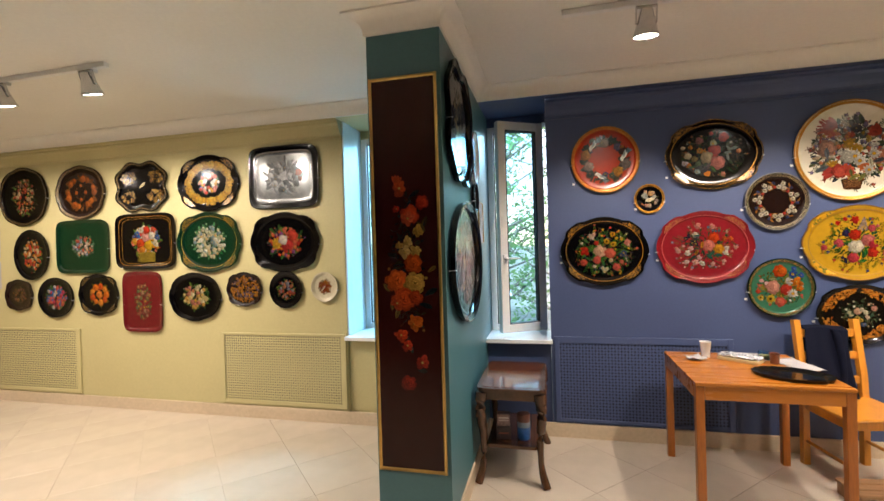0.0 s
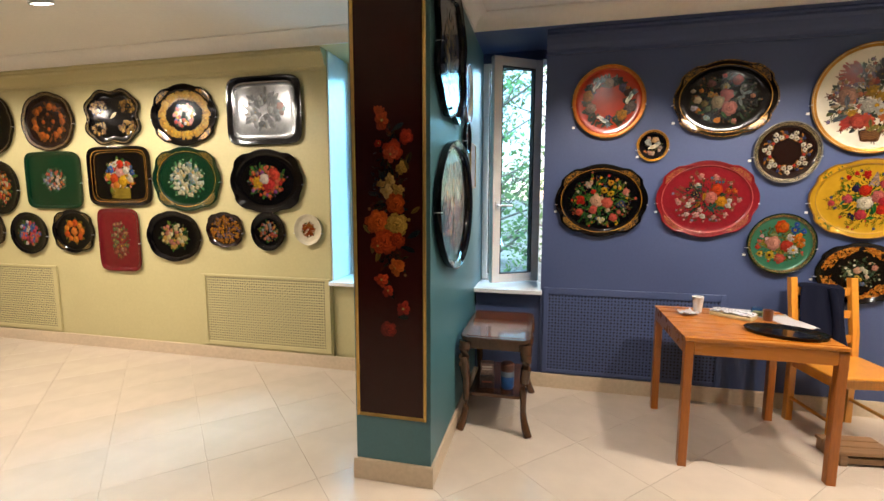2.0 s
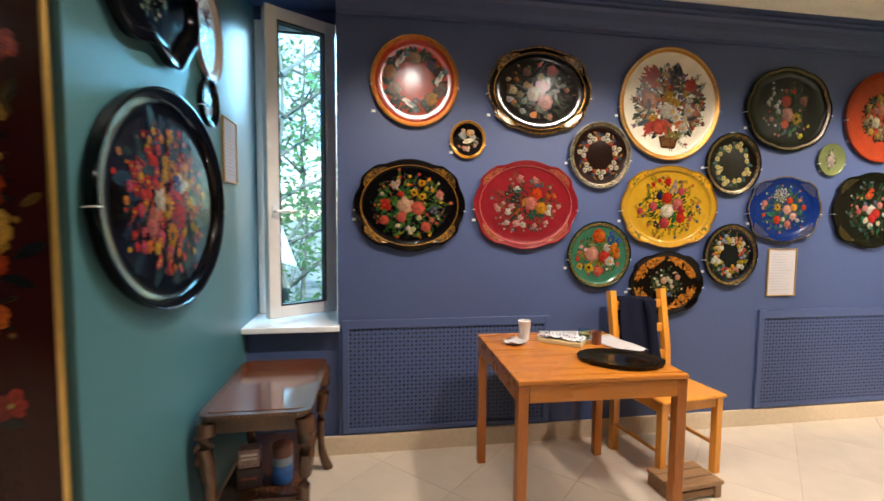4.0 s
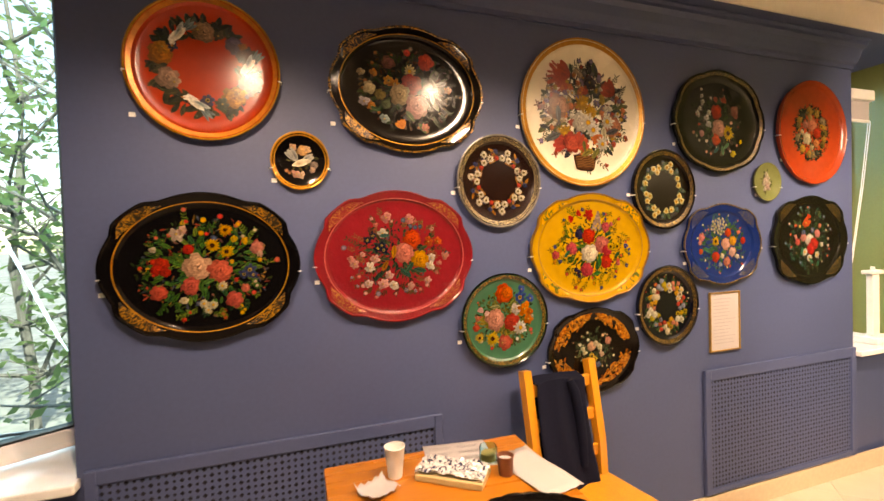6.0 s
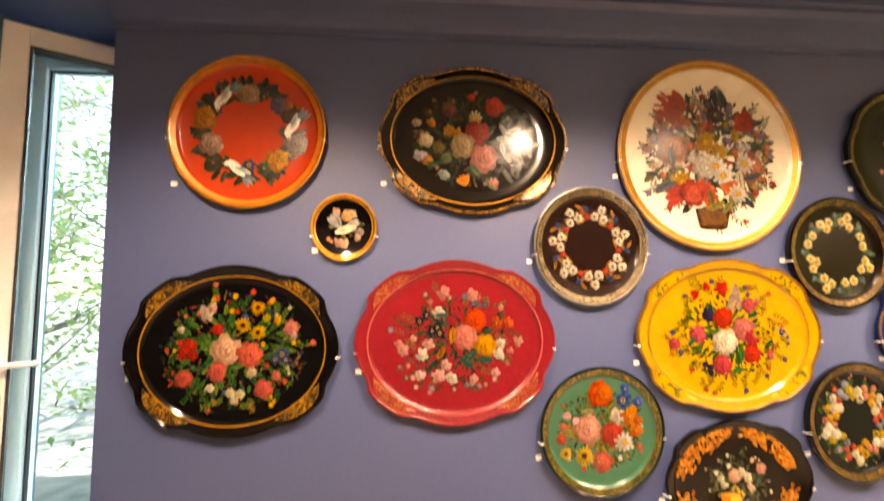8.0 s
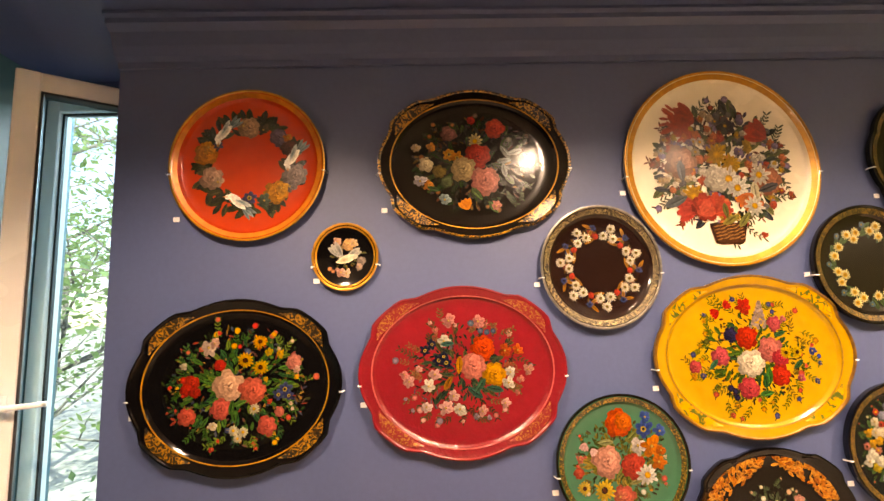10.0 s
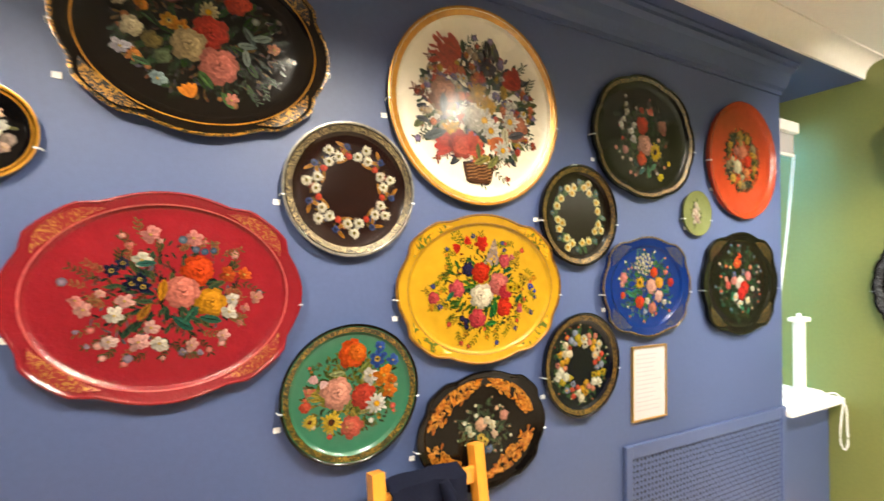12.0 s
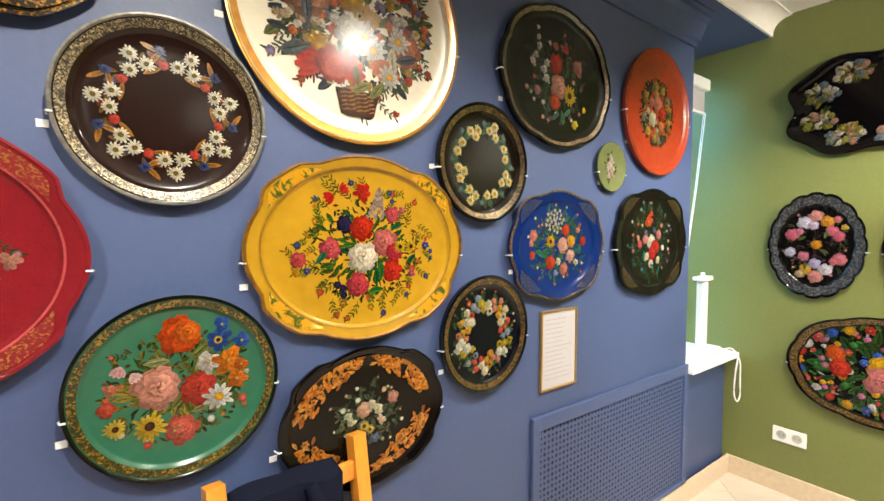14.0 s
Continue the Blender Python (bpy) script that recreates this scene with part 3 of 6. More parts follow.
GILTYELLOW = ornament("olive_on_ochre", "c58f12", "4a5a1c", 26, 0.45)
GILTBLUE = ornament("gilt_on_blue", "0d2256", "5a5030", 90, 0.42)
GILTOLIVE = ornament("gilt_on_olive", "17180f", "6a5420", 80, 0.42)
GILTGREEN = ornament("gilt_on_green", "23260f", "9a7a24", 110, 0.44)
CREAMO = ornament("cream_scroll_on_brown", "1c110d", "a8966c", 170, 0.45)
ORANGEGOLD = mat("orange_gilt_rim", rgb("c8741c"), 0.3, 0.3, grain=40, vary=0.25, bump=0.1)
DARKGILT = mat("worn_gilt_edge", rgb("7a5414"), 0.35, 0.3, grain=50, vary=0.4, bump=0.1)
# paler pink: the highlight along the crimson tray's well, put into the colour
PINKGLINT = mat("crimson_edge_glint", rgb("b04a48"), 0.3, 0.1, grain=60, vary=0.3, bump=0.1)
# darker ochre line round the well of the ochre tray
OCHREEDGE = mat("dark_ochre_edge", rgb("8a6414"), 0.3, 0.1, grain=60, vary=0.3, bump=0.1)
AGED = mat("aged_silver_edge", (0.20, 0.185, 0.16), 0.35, 0.5, grain=60, vary=0.4, bump=0.1)
SILVERO = ornament("silver_on_black", "141416", "6c6e72", 80, 0.45)
CLIP = mat("clear_plastic_hook", (0.75, 0.78, 0.82), 0.25, bump=0)
LABEL = mat("white_card", (0.8, 0.8, 0.8), 0.7, bump=0)


def outline(kind, th):
    """Relative radius of a tray's edge at the angle th on a unit circle or square."""
    c, s = math.cos(th), math.sin(th)

    def sup(n):
        return (abs(c) ** n + abs(s) ** n) ** (-1 / n)

    def near(centre, w, soft=0.09):
        d = abs((th - centre + math.pi) % (2 * math.pi) - math.pi)
        return 1 / (1 + math.exp((d - w) / (soft * 0.5)))

    if kind == "round":
        return 1.0
    if kind == "cartouche":
        k = sum(near(a, 0.26, 0.06) for a in (0.785, math.pi - 0.785, math.pi + 0.785, -0.785))
        return 0.978 + 0.022 * math.cos(4 * th) + 0.08 * k
    if kind == "shield":
        k = sum(near(a, 0.24, 0.09) for a in (0.78, math.pi - 0.78, math.pi + 0.78, -0.78))
        return 0.98 + 0.02 * math.cos(4 * th) + 0.11 * k
    if kind == "lobed":
        return sup(2.15) * (0.965 + 0.035 * abs(math.cos(4 * th)) ** 0.7)
    if kind == "pie":
        return 0.96 + 0.04 * abs(math.cos(8 * th)) ** 0.6
    if kind == "rect":
        return sup(7.0)
    if kind == "guitar":
        return sup(3.4) * (0.95 + 0.05 * math.cos(8 * th + math.pi))
    return sup(2.2)


def ring_mesh(kind, w, h, rings, n=96, only=None):
    """Rings of (inset in metres, height, share of the plain oval) from the edge inwards; only: the angles kept."""
    me = Mesh()
    oval = kind in ("cartouche", "shield")
    ks = [k for k in range(n + 1) if only is None or only[0] <= 2 * math.pi * k / n <= only[1]]
    if only is None:
        ks = ks[:-1]
    for inset, z, *plain in rings:
        for k in ks:
            th = 2 * math.pi * k / n
            r = outline(kind, th)
            if oval and plain:
                r = r * (1 - plain[0]) + plain[0]
            q = max(0.0, 1 - inset / (0.5 * min(w, h)))
            me.v.append((0.5 * w * r * math.cos(th) * q, 0.5 * h * r * math.sin(th) * q, z))
    m = len(ks)
    if only:
        # the strip narrows to a point at both ends
        rows = [me.v[i * m : (i + 1) * m] for i in range(len(rings))]
        for k in range(m):
            q = math.sin(math.pi * (k + 0.15) / (m - 0.7)) ** 0.7
            lo, hi = Vector(rows[0][k]), Vector(rows[-1][k])
            mid = lo * 0.45 + hi * 0.55
            for i in range(len(rings)):
                v = mid + (Vector(rows[i][k]) - mid) * q
                me.v[i * m + k] = (v[0], v[1], rows[i][k][2])
    last = m if only is None else m - 1
    for i in range(len(rings) - 1):
        me.f += [(i * m + k, i * m + (k + 1) % m, (i + 1) * m + (k + 1) % m, (i + 1) * m + k) for k in range(last)]
    return me


class Painting:
    """Brush strokes as thin overlapping patches of colour."""

    def __init__(self, seed=1, size=1.08, dim=0.5):
        self.size, self.dim, self.grow = size, dim, 1.12
        self.v, self.f, self.c, self.h, self.r = [], [], [], 0.0, random.Random(seed)

    def patch(self, pts, col, mid=None, mid_col=None):
        k = len(self.v)
        self.h += 0.0000009
        n = len(pts)
        mx = mid or (sum(p[0] for p in pts) / n, sum(p[1] for p in pts) / n)
        self.v += [(mx[0], mx[1], self.h)] + [(p[0], p[1], self.h) for p in pts]
        self.c += [(*(mid_col or col), 1)] + [(*col, 1)] * n
        self.f += [(k, k + 1 + i, k + 1 + (i + 1) % n) for i in range(n)]

    def tone(self, col, f, j=0.12):
        g = self.dim * f * (1 + self.r.uniform(-j, j))
        return tuple(min(1.0, c * g) for c in col)

    def petal(self, x, y, a, length, width, col, tip=None, point=0.5):
        """A petal or leaf from (x, y) in the direction a."""
        pts = []
        for u, w in ((0, 0.12), (0.25, 0.75), (0.55, 1.0), (0.8, 0.8), (1.0, 0.18 + 0.35 * (1 - point)), (1.0, -0.18 - 0.35 * (1 - point)), (0.8, -0.8), (0.55, -1.0), (0.25, -0.75), (0, -0.12)):
            px, py = u * length, 0.5 * w * width
            pts.append((x + px * math.cos(a) - py * math.sin(a), y + px * math.sin(a) + py * math.cos(a)))
        self.patch(pts, tip or col, (x + 0.35 * length * math.cos(a), y + 0.35 * length * math.sin(a)), col)

    def disc(self, x, y, r, col, mid=None, n=10):
        self.patch([(x + r * math.cos(2 * math.pi * k / n), y + r * math.sin(2 * math.pi * k / n)) for k in range(n)], col, (x, y), mid or col)

    def leaf(self, x, y, a, s, col):
        self.petal(x, y, a, s, s * 0.4, self.tone(col, 0.45), self.tone(col, 1.0, 0.35), 0.95)
        self.petal(x, y, a + 0.12, s * 0.85, s * 0.12, self.tone(col, 1.5), self.tone(col, 0.9), 1.0)
        self.petal(x, y, a, s * 0.92, s * 0.045, self.tone(col, 0.3), None, 1.0)

    def rose(self, x, y, s, col):
        """A full rose: round outer petals, a cup of folded ones and a dark heart, lit from one side."""
        a0 = self.r.uniform(0, 6.28)
        self.disc(x, y, s * 0.8, self.tone(col, 0.5))
        for ring, (n, rr, w, f) in enumerate(((7, 1.0, 0.8, 0.62), (6, 0.84, 0.74, 0.8), (5, 0.64, 0.66, 1.05), (4, 0.46, 0.54, 0.82), (3, 0.3, 0.4, 1.15))):
            for k in range(n):
                a = a0 + ring * 0.7 + 2 * math.pi * k / n + self.r.uniform(-0.25, 0.25)
                light = 1 + 0.35 * math.sin(a + 0.9)
                self.petal(x, y, a, s * rr * self.r.uniform(0.88, 1.06), s * w, self.tone(col, f * 0.5), self.tone(col, f * light), 0.0)
        for k in range(3):
            a = a0 + 2.1 * k
            self.petal(x + 0.1 * s * math.cos(a), y + 0.1 * s * math.sin(a), a + 1.4, s * 0.3, s * 0.07, self.tone(col, 0.3), self.tone(col, 0.45), 0.6)
        self.disc(x + s * 0.03, y + s * 0.03, s * 0.08, self.tone(col, 0.3))

    def daisy(self, x, y, s, col, eye="e0a51e", n=11):
        a0 = self.r.uniform(0, 6.28)
        for k in range(n):
            self.petal(x, y, a0 + 2 * math.pi * k / n, s * self.r.uniform(0.75, 1.08), s * max(0.26, 3.7 / n), self.tone(col, 0.45), self.tone(col, 0.85 + 0.25 * math.sin(a0 + 2 * math.pi * k / n + 0.9), 0.2), 0.3)
        e = rgb(eye)
        self.disc(x, y, s * 0.3, self.tone(e, 0.6), self.tone(e, 1.2))

    def blossom(self, x, y, s, col):
        """A small open flower of five uneven rounded petals, shaded to one side."""
        a0 = self.r.uniform(0, 6.28)
        self.disc(x, y, s * 0.6, self.tone(col, 0.35))
        for k in range(6):
            a = a0 + 2 * math.pi * k / 6 + self.r.uniform(-0.3, 0.3)
            light = 0.85 + 0.35 * math.sin(a + 0.9)
            self.petal(x, y, a, s * self.r.uniform(0.7, 1.1), s * self.r.uniform(0.55, 0.85), self.tone(col, 0.42), self.tone(col, light, 0.2), 0.1)
            self.petal(x, y, a + 0.15, s * 0.7, s * 0.16, self.tone(col, 0.5), self.tone(col, 1.15 * light), 0.6)
        self.disc(x, y, s * 0.17, self.tone(rgb("8a6a24"), 0.9), self.tone(rgb("d8b860"), 1.0))

    def tulip(self, x, y, s, col):
        a = self.r.uniform(0, 6.28)
        for d in (-0.55, 0.55, -0.2, 0.2):
            self.petal(x, y, a + d, s * 1.3, s * 0.55, self.tone(col, 0.6), self.tone(col, 1.15), 0.7)

    def spray(self, x, y, a, s, col, n=6):
        """A thin stem with small leaves or berries."""
        bend = self.r.uniform(-0.5, 0.5)
        self.petal(x, y, a, s, s * 0.03, self.tone(col, 0.7), None, 1.0)
        for k in range(n):
            u = (k + 1) / n
            self.petal(x + u * s * math.cos(a), y + u * s * math.sin(a), a + (0.7 if k % 2 else -0.7) + bend, s * 0.3, s * 0.09, self.tone(col, 0.8), self.tone(col, 1.3), 0.9)

    def dove(self, x, y, a, s):
        """A white dove with its head in the direction a, wings folded back and a grey-blue tail."""
        c, q = math.cos(a), math.sin(a)
        back = a + math.pi
        for d, f in ((-0.28, 0.7), (0.0, 0.9), (0.28, 0.75)):
            self.petal(x - 0.3 * s * c, y - 0.3 * s * q, back + d, s * 0.95, s * 0.2, self.tone(rgb("405c66"), f), self.tone(rgb("9ab0b4"), f), 0.9)
        self.petal(x - 0.6 * s * c, y - 0.6 * s * q, a, s * 1.25, s * 0.5, self.tone(rgb("b8b4a8"), 1.2), self.tone(rgb("f0ece0"), 1.6), 0.5)
        self.petal(x + 0.2 * s * c, y + 0.2 * s * q, back + 0.35, s * 1.0, s * 0.26, self.tone(rgb("5a7c84"), 0.9), self.tone(rgb("c8d0cc"), 1.2), 0.9)
        hx, hy = x + 0.62 * s * math.cos(a + 0.3), y + 0.62 * s * math.sin(a + 0.3)
        self.disc(hx, hy, s * 0.15, self.tone(rgb("e8e4d8"), 1.5))
        self.petal(hx, hy, a + 0.7, s * 0.26, s * 0.08, self.tone(rgb("c88a50"), 1.2), None, 1.0)

    def flower(self, kind, x, y, s, col):
        c = rgb(col)
        if kind == "r":
            self.rose(x, y, s, c)
        elif kind == "d":
            self.daisy(x, y, s, c)
        elif kind == "s":
            self.daisy(x, y, s, c, "4a2408", 14)
        elif kind == "p":
            self.blossom(x, y, s, c)
        elif kind == "t":
            self.tulip(x, y, s, c)
        elif kind == "b":
            self.disc(x, y, s, self.tone(c, 0.5), self.tone(c, 1.3), 8)
        elif kind == "v":
            self.daisy(x, y, s, c, "c8a840", 6)
            self.disc(x, y, s * 0.16, self.tone(rgb("1a1a30"), 1.0))
        elif kind == "l":
            self.leaf(x, y, self.r.uniform(0, 6.28), s, c)

    def greens(self, rx, ry, cols, n, size, cx=0.0, cy=0.0):
        for _ in range(int(n * 2.6)):
            a = self.r.uniform(0, 6.28)
            q = self.r.uniform(0.2, 0.95)
            self.leaf(cx + rx * q * math.cos(a), cy + ry * q * math.sin(a), a + self.r.uniform(-0.6, 0.6), size * self.r.uniform(0.45, 0.85), rgb(self.r.choice(cols)))

    def sprays(self, rx, ry, col, n, size, cx=0.0, cy=0.0):
        for k in range(n):
            a = 2 * math.pi * (k + self.r.uniform(-0.3, 0.3)) / n
            self.spray(cx + 0.62 * rx * math.cos(a), cy + 0.62 * ry * math.sin(a), a, size * self.r.uniform(0.8, 1.2), rgb(col))

    def scatter(self, rx, ry, kinds, cols, n, s0, s1, inner=0.3, cx=0.0, cy=0.0):
        """Small flowers spread over an oval, larger ones towards the middle."""
        n = int(n * 2.1)
        for k in range(n):
            a = k * 2.39996 + self.r.uniform(-0.25, 0.25)
            q = inner + (1 - inner) * math.sqrt((k + 0.5) / n)
            s = 0.82 * (s1 + (s0 - s1) * q)
            self.flower(self.r.choice(kinds), cx + rx * q * math.cos(a), cy + ry * q * math.sin(a), s * self.r.uniform(0.85, 1.15), self.r.choice(cols))

    def wreath(self, rx, ry, kinds, cols, n, s, leaves="4a5a20", groups=0):
        for k in range(n * 2):
            a = 2 * math.pi * k / (n * 2)
            self.leaf(rx * math.cos(a), ry * math.sin(a), a + self.r.uniform(-2, 2), s * 1.7, rgb(leaves))
        for k in range(n):
            a = 2 * math.pi * k / n
            x, y = rx * math.cos(a), ry * math.sin(a)
            if groups:
                for g in range(groups):
                    b = a + g * 2.1
                    self.flower(kinds[k % len(kinds)], x + 0.85 * s * math.cos(b), y + 0.85 * s * math.sin(b), s, cols[k % len(cols)])
            else:
                self.flower(kinds[k % len(kinds)], x, y, s * self.r.uniform(0.8, 1.2), cols[k % len(cols)])

    def fringe(self, rx, ry, greens, buds, n, size, cx=0.0, cy=0.0, inner=0.6):
        """Fine bent sprigs with small leaves and buds round a bouquet."""
        for k in range(n):
            a = 2 * math.pi * (k + self.r.uniform(-0.4, 0.4)) / n
            q = self.r.uniform(inner, 0.86)
            x, y = cx + rx * q * math.cos(a), cy + ry * q * math.sin(a)
            d, bend = a + self.r.uniform(-0.7, 0.7), self.r.uniform(-0.3, 0.3)
            col, step = rgb(self.r.choice(greens)), size * self.r.uniform(0.08, 0.17)
            for j in range(5):
                self.petal(x, y, d, step * 1.15, size * 0.022, self.tone(col, 0.6), None, 1.0)
                x, y = x + step * math.cos(d), y + step * math.sin(d)
                d += bend
                for side in (-0.75, 0.75):
                    self.petal(x, y, d + side, size * self.r.uniform(0.13, 0.24), size * 0.06, self.tone(col, 0.5), self.tone(col, 1.15, 0.3), 0.95)
            if buds and self.r.random() < 0.7:
                self.flower(self.r.choice("pbtb"), x, y, size * self.r.uniform(0.09, 0.15), self.r.choice(buds))

    def mist(self, rx, ry, cols, n, size=0.013, cx=0.0, cy=0.0, dark=0.75):
        """Many small strokes between the flowers, denser towards the middle."""
        for _ in range(n):
            a, q = self.r.uniform(0, 6.28), self.r.random() ** 0.6
            col = rgb(self.r.choice(cols))
            f = dark * self.r.uniform(0.35, 1.25)
            d = a + self.r.uniform(-1.3, 1.3)
            self.petal(cx + rx * q * math.cos(a), cy + ry * q * math.sin(a), d, size * self.r.uniform(0.6, 1.4), size * self.r.uniform(0.25, 0.5), self.tone(col, f * 0.5), self.tone(col, f), 0.8)

    def put(self, text):
        """Flowers written as kind, place and size in centimetres, and colour."""
        for item in text.split(";"):
            kind, x, y, q, col = item.split()
            self.flower(kind, float(x) * 0.01, float(y) * 0.01, float(q) * 0.0108, col)

    def main(self, given, text):
        """Chief flowers written as kind, place, size and colour."""
        for item in text.split(";"):
            kind, x, y, s, col = item.split()
            scale = self.size * given
            self.flower(kind, float(x) * scale, float(y) * scale, float(s) * scale * self.grow, col)

    def done(self, parent, z, mask=None):
        data = bpy.data.meshes.new("painting")
        data.from_pydata(self.v, [], self.f)
        at = data.color_attributes.new("paint", "FLOAT_COLOR", "POINT")
        at.data.foreach_set("color", [c for q in self.c for c in q])
        data.materials.append(OIL)
        ob = new("painting", data)
        ob.parent = parent
        ob.location = (0, 0, z)
        ob["label"], ob["kind"] = "painted flowers", "stuff"
        return ob


WALL_AXES = {"north": ((1, 0, 0), (0, 0, 1), (0, -1, 0)), "pier": ((0, 1, 0), (0, 0, 1), (1, 0, 0)), "east": ((0, -1, 0), (0, 0, 1), (-1, 0, 0))}


def on_wall(side, x, y, z, spin=0.0, tilt=0.0):
    u, v, n = WALL_AXES[side]
    m = Matrix((u, v, n)).transposed().to_4x4()
    return Matrix.Translation((x, y, z)) @ m @ pose(0, 0, 0, tilt, 0, spin)


def tray(m, w, h, kind, ground, label, flange, band=None, line=None, paint=None, depth=0.022, bw=0.03, hooks=True, name="tray", group="painted trays"):
    """A lacquered metal tray: dish with a raised edge, ornament band, line and painted flowers."""
    t = thing(name, m, label, "tray", group)
    b = bw * (0.8 if kind in ("cartouche", "shield") else 0.7)
    d = depth
    n = 96
    dish = ring_mesh(kind, w, h, [(0.004, 0.0), (0.0, d * 0.9), (0.003, d), (0.007, d * 0.9), (b, d * 0.74, 1), (b + 0.004, d * 0.66, 1), (b + 0.009, 0.0085, 1), (b + 0.014, 0.006, 1), (b + 0.05, 0.006, 1)])
    k = len(dish.v)
    dish.v.append((0, 0, 0.006))
    dish.f += [(k - n + i, k - n + (i + 1) % n, k) for i in range(n)]
    part("dish", dish, ground, t, smooth=True)
    edge = [(-0.001, d * 0.8), (-0.0015, d + 0.001), (0.003, d + 0.0016), (0.0065, d * 0.9 + 0.001)]
    part("rim", ring_mesh(kind, w, h, edge), flange, t, smooth=True)
    if band and kind in ("cartouche", "shield"):
        for c in (1, 3, 5, 7):
            a = c * math.pi / 4
            orn = ring_mesh(kind, w, h, [(0.0085, d * 0.9 + 0.0008), (b - 0.001, d * 0.73 + 0.0012, 1), (b + 0.003, d * 0.68 + 0.0012, 1)], n, (a - 0.36, a + 0.36))
            part("corner_ornament", orn, band, t, smooth=True)
    elif band:
        part("rim_band", ring_mesh(kind, w, h, [(0.009, d * 0.9 + 0.0012), (b, d * 0.72 + 0.0014), (b + 0.003, d * 0.68 + 0.0014)]), band, t, "ornamented band", smooth=True)
    if line:
        part("well_edge", ring_mesh(kind, w, h, [(b + 0.001, d * 0.72 + 0.0018, 1), (b + 0.0045, d * 0.67 + 0.0018, 1)]), line, t)
        if kind == "rect":
            part("gilt_line", ring_mesh(kind, w, h, [(b + 0.021, 0.0067, 1), (b + 0.0235, 0.0067, 1)]), line, t)
    if hooks:
        for a in (0.0, math.pi):
            hk = Mesh()
            hk.m = pose(0, 0.02, 0)
            r = 0.5 * w * outline(kind, a)
            sx = math.cos(a)
            hk.tube([(sx * (r - 0.008), -0.05, depth + 0.0035), (sx * (r + 0.001), -0.05, depth + 0.004), (sx * (r + 0.004), -0.05, depth * 0.5), (sx * (r + 0.004), -0.052, 0.001)], 0.0022, 6)
            part("hook", hk, CLIP, t)
    if paint:
        paint.done(t, 0.0064)
    return t


def wall_label(side, x, y, z):
    lb = thing("label_card", on_wall(side, x, y, z), "small white caption card stuck beside a tray", "label", "caption cards")
    part("card", Mesh().box(-0.0095, 0.0095, -0.0075, 0.0075, 0, 0.0025), LABEL, lb)


GREENS = ["2f5a1e", "3d6b2a", "5f7a2a", "24502a"]
OLIVES = ["6f6a24", "57601e", "8a7a2c", "3e4a1a"]
DARKG = ["1f3a1c", "2a4a22", "304c1c"]


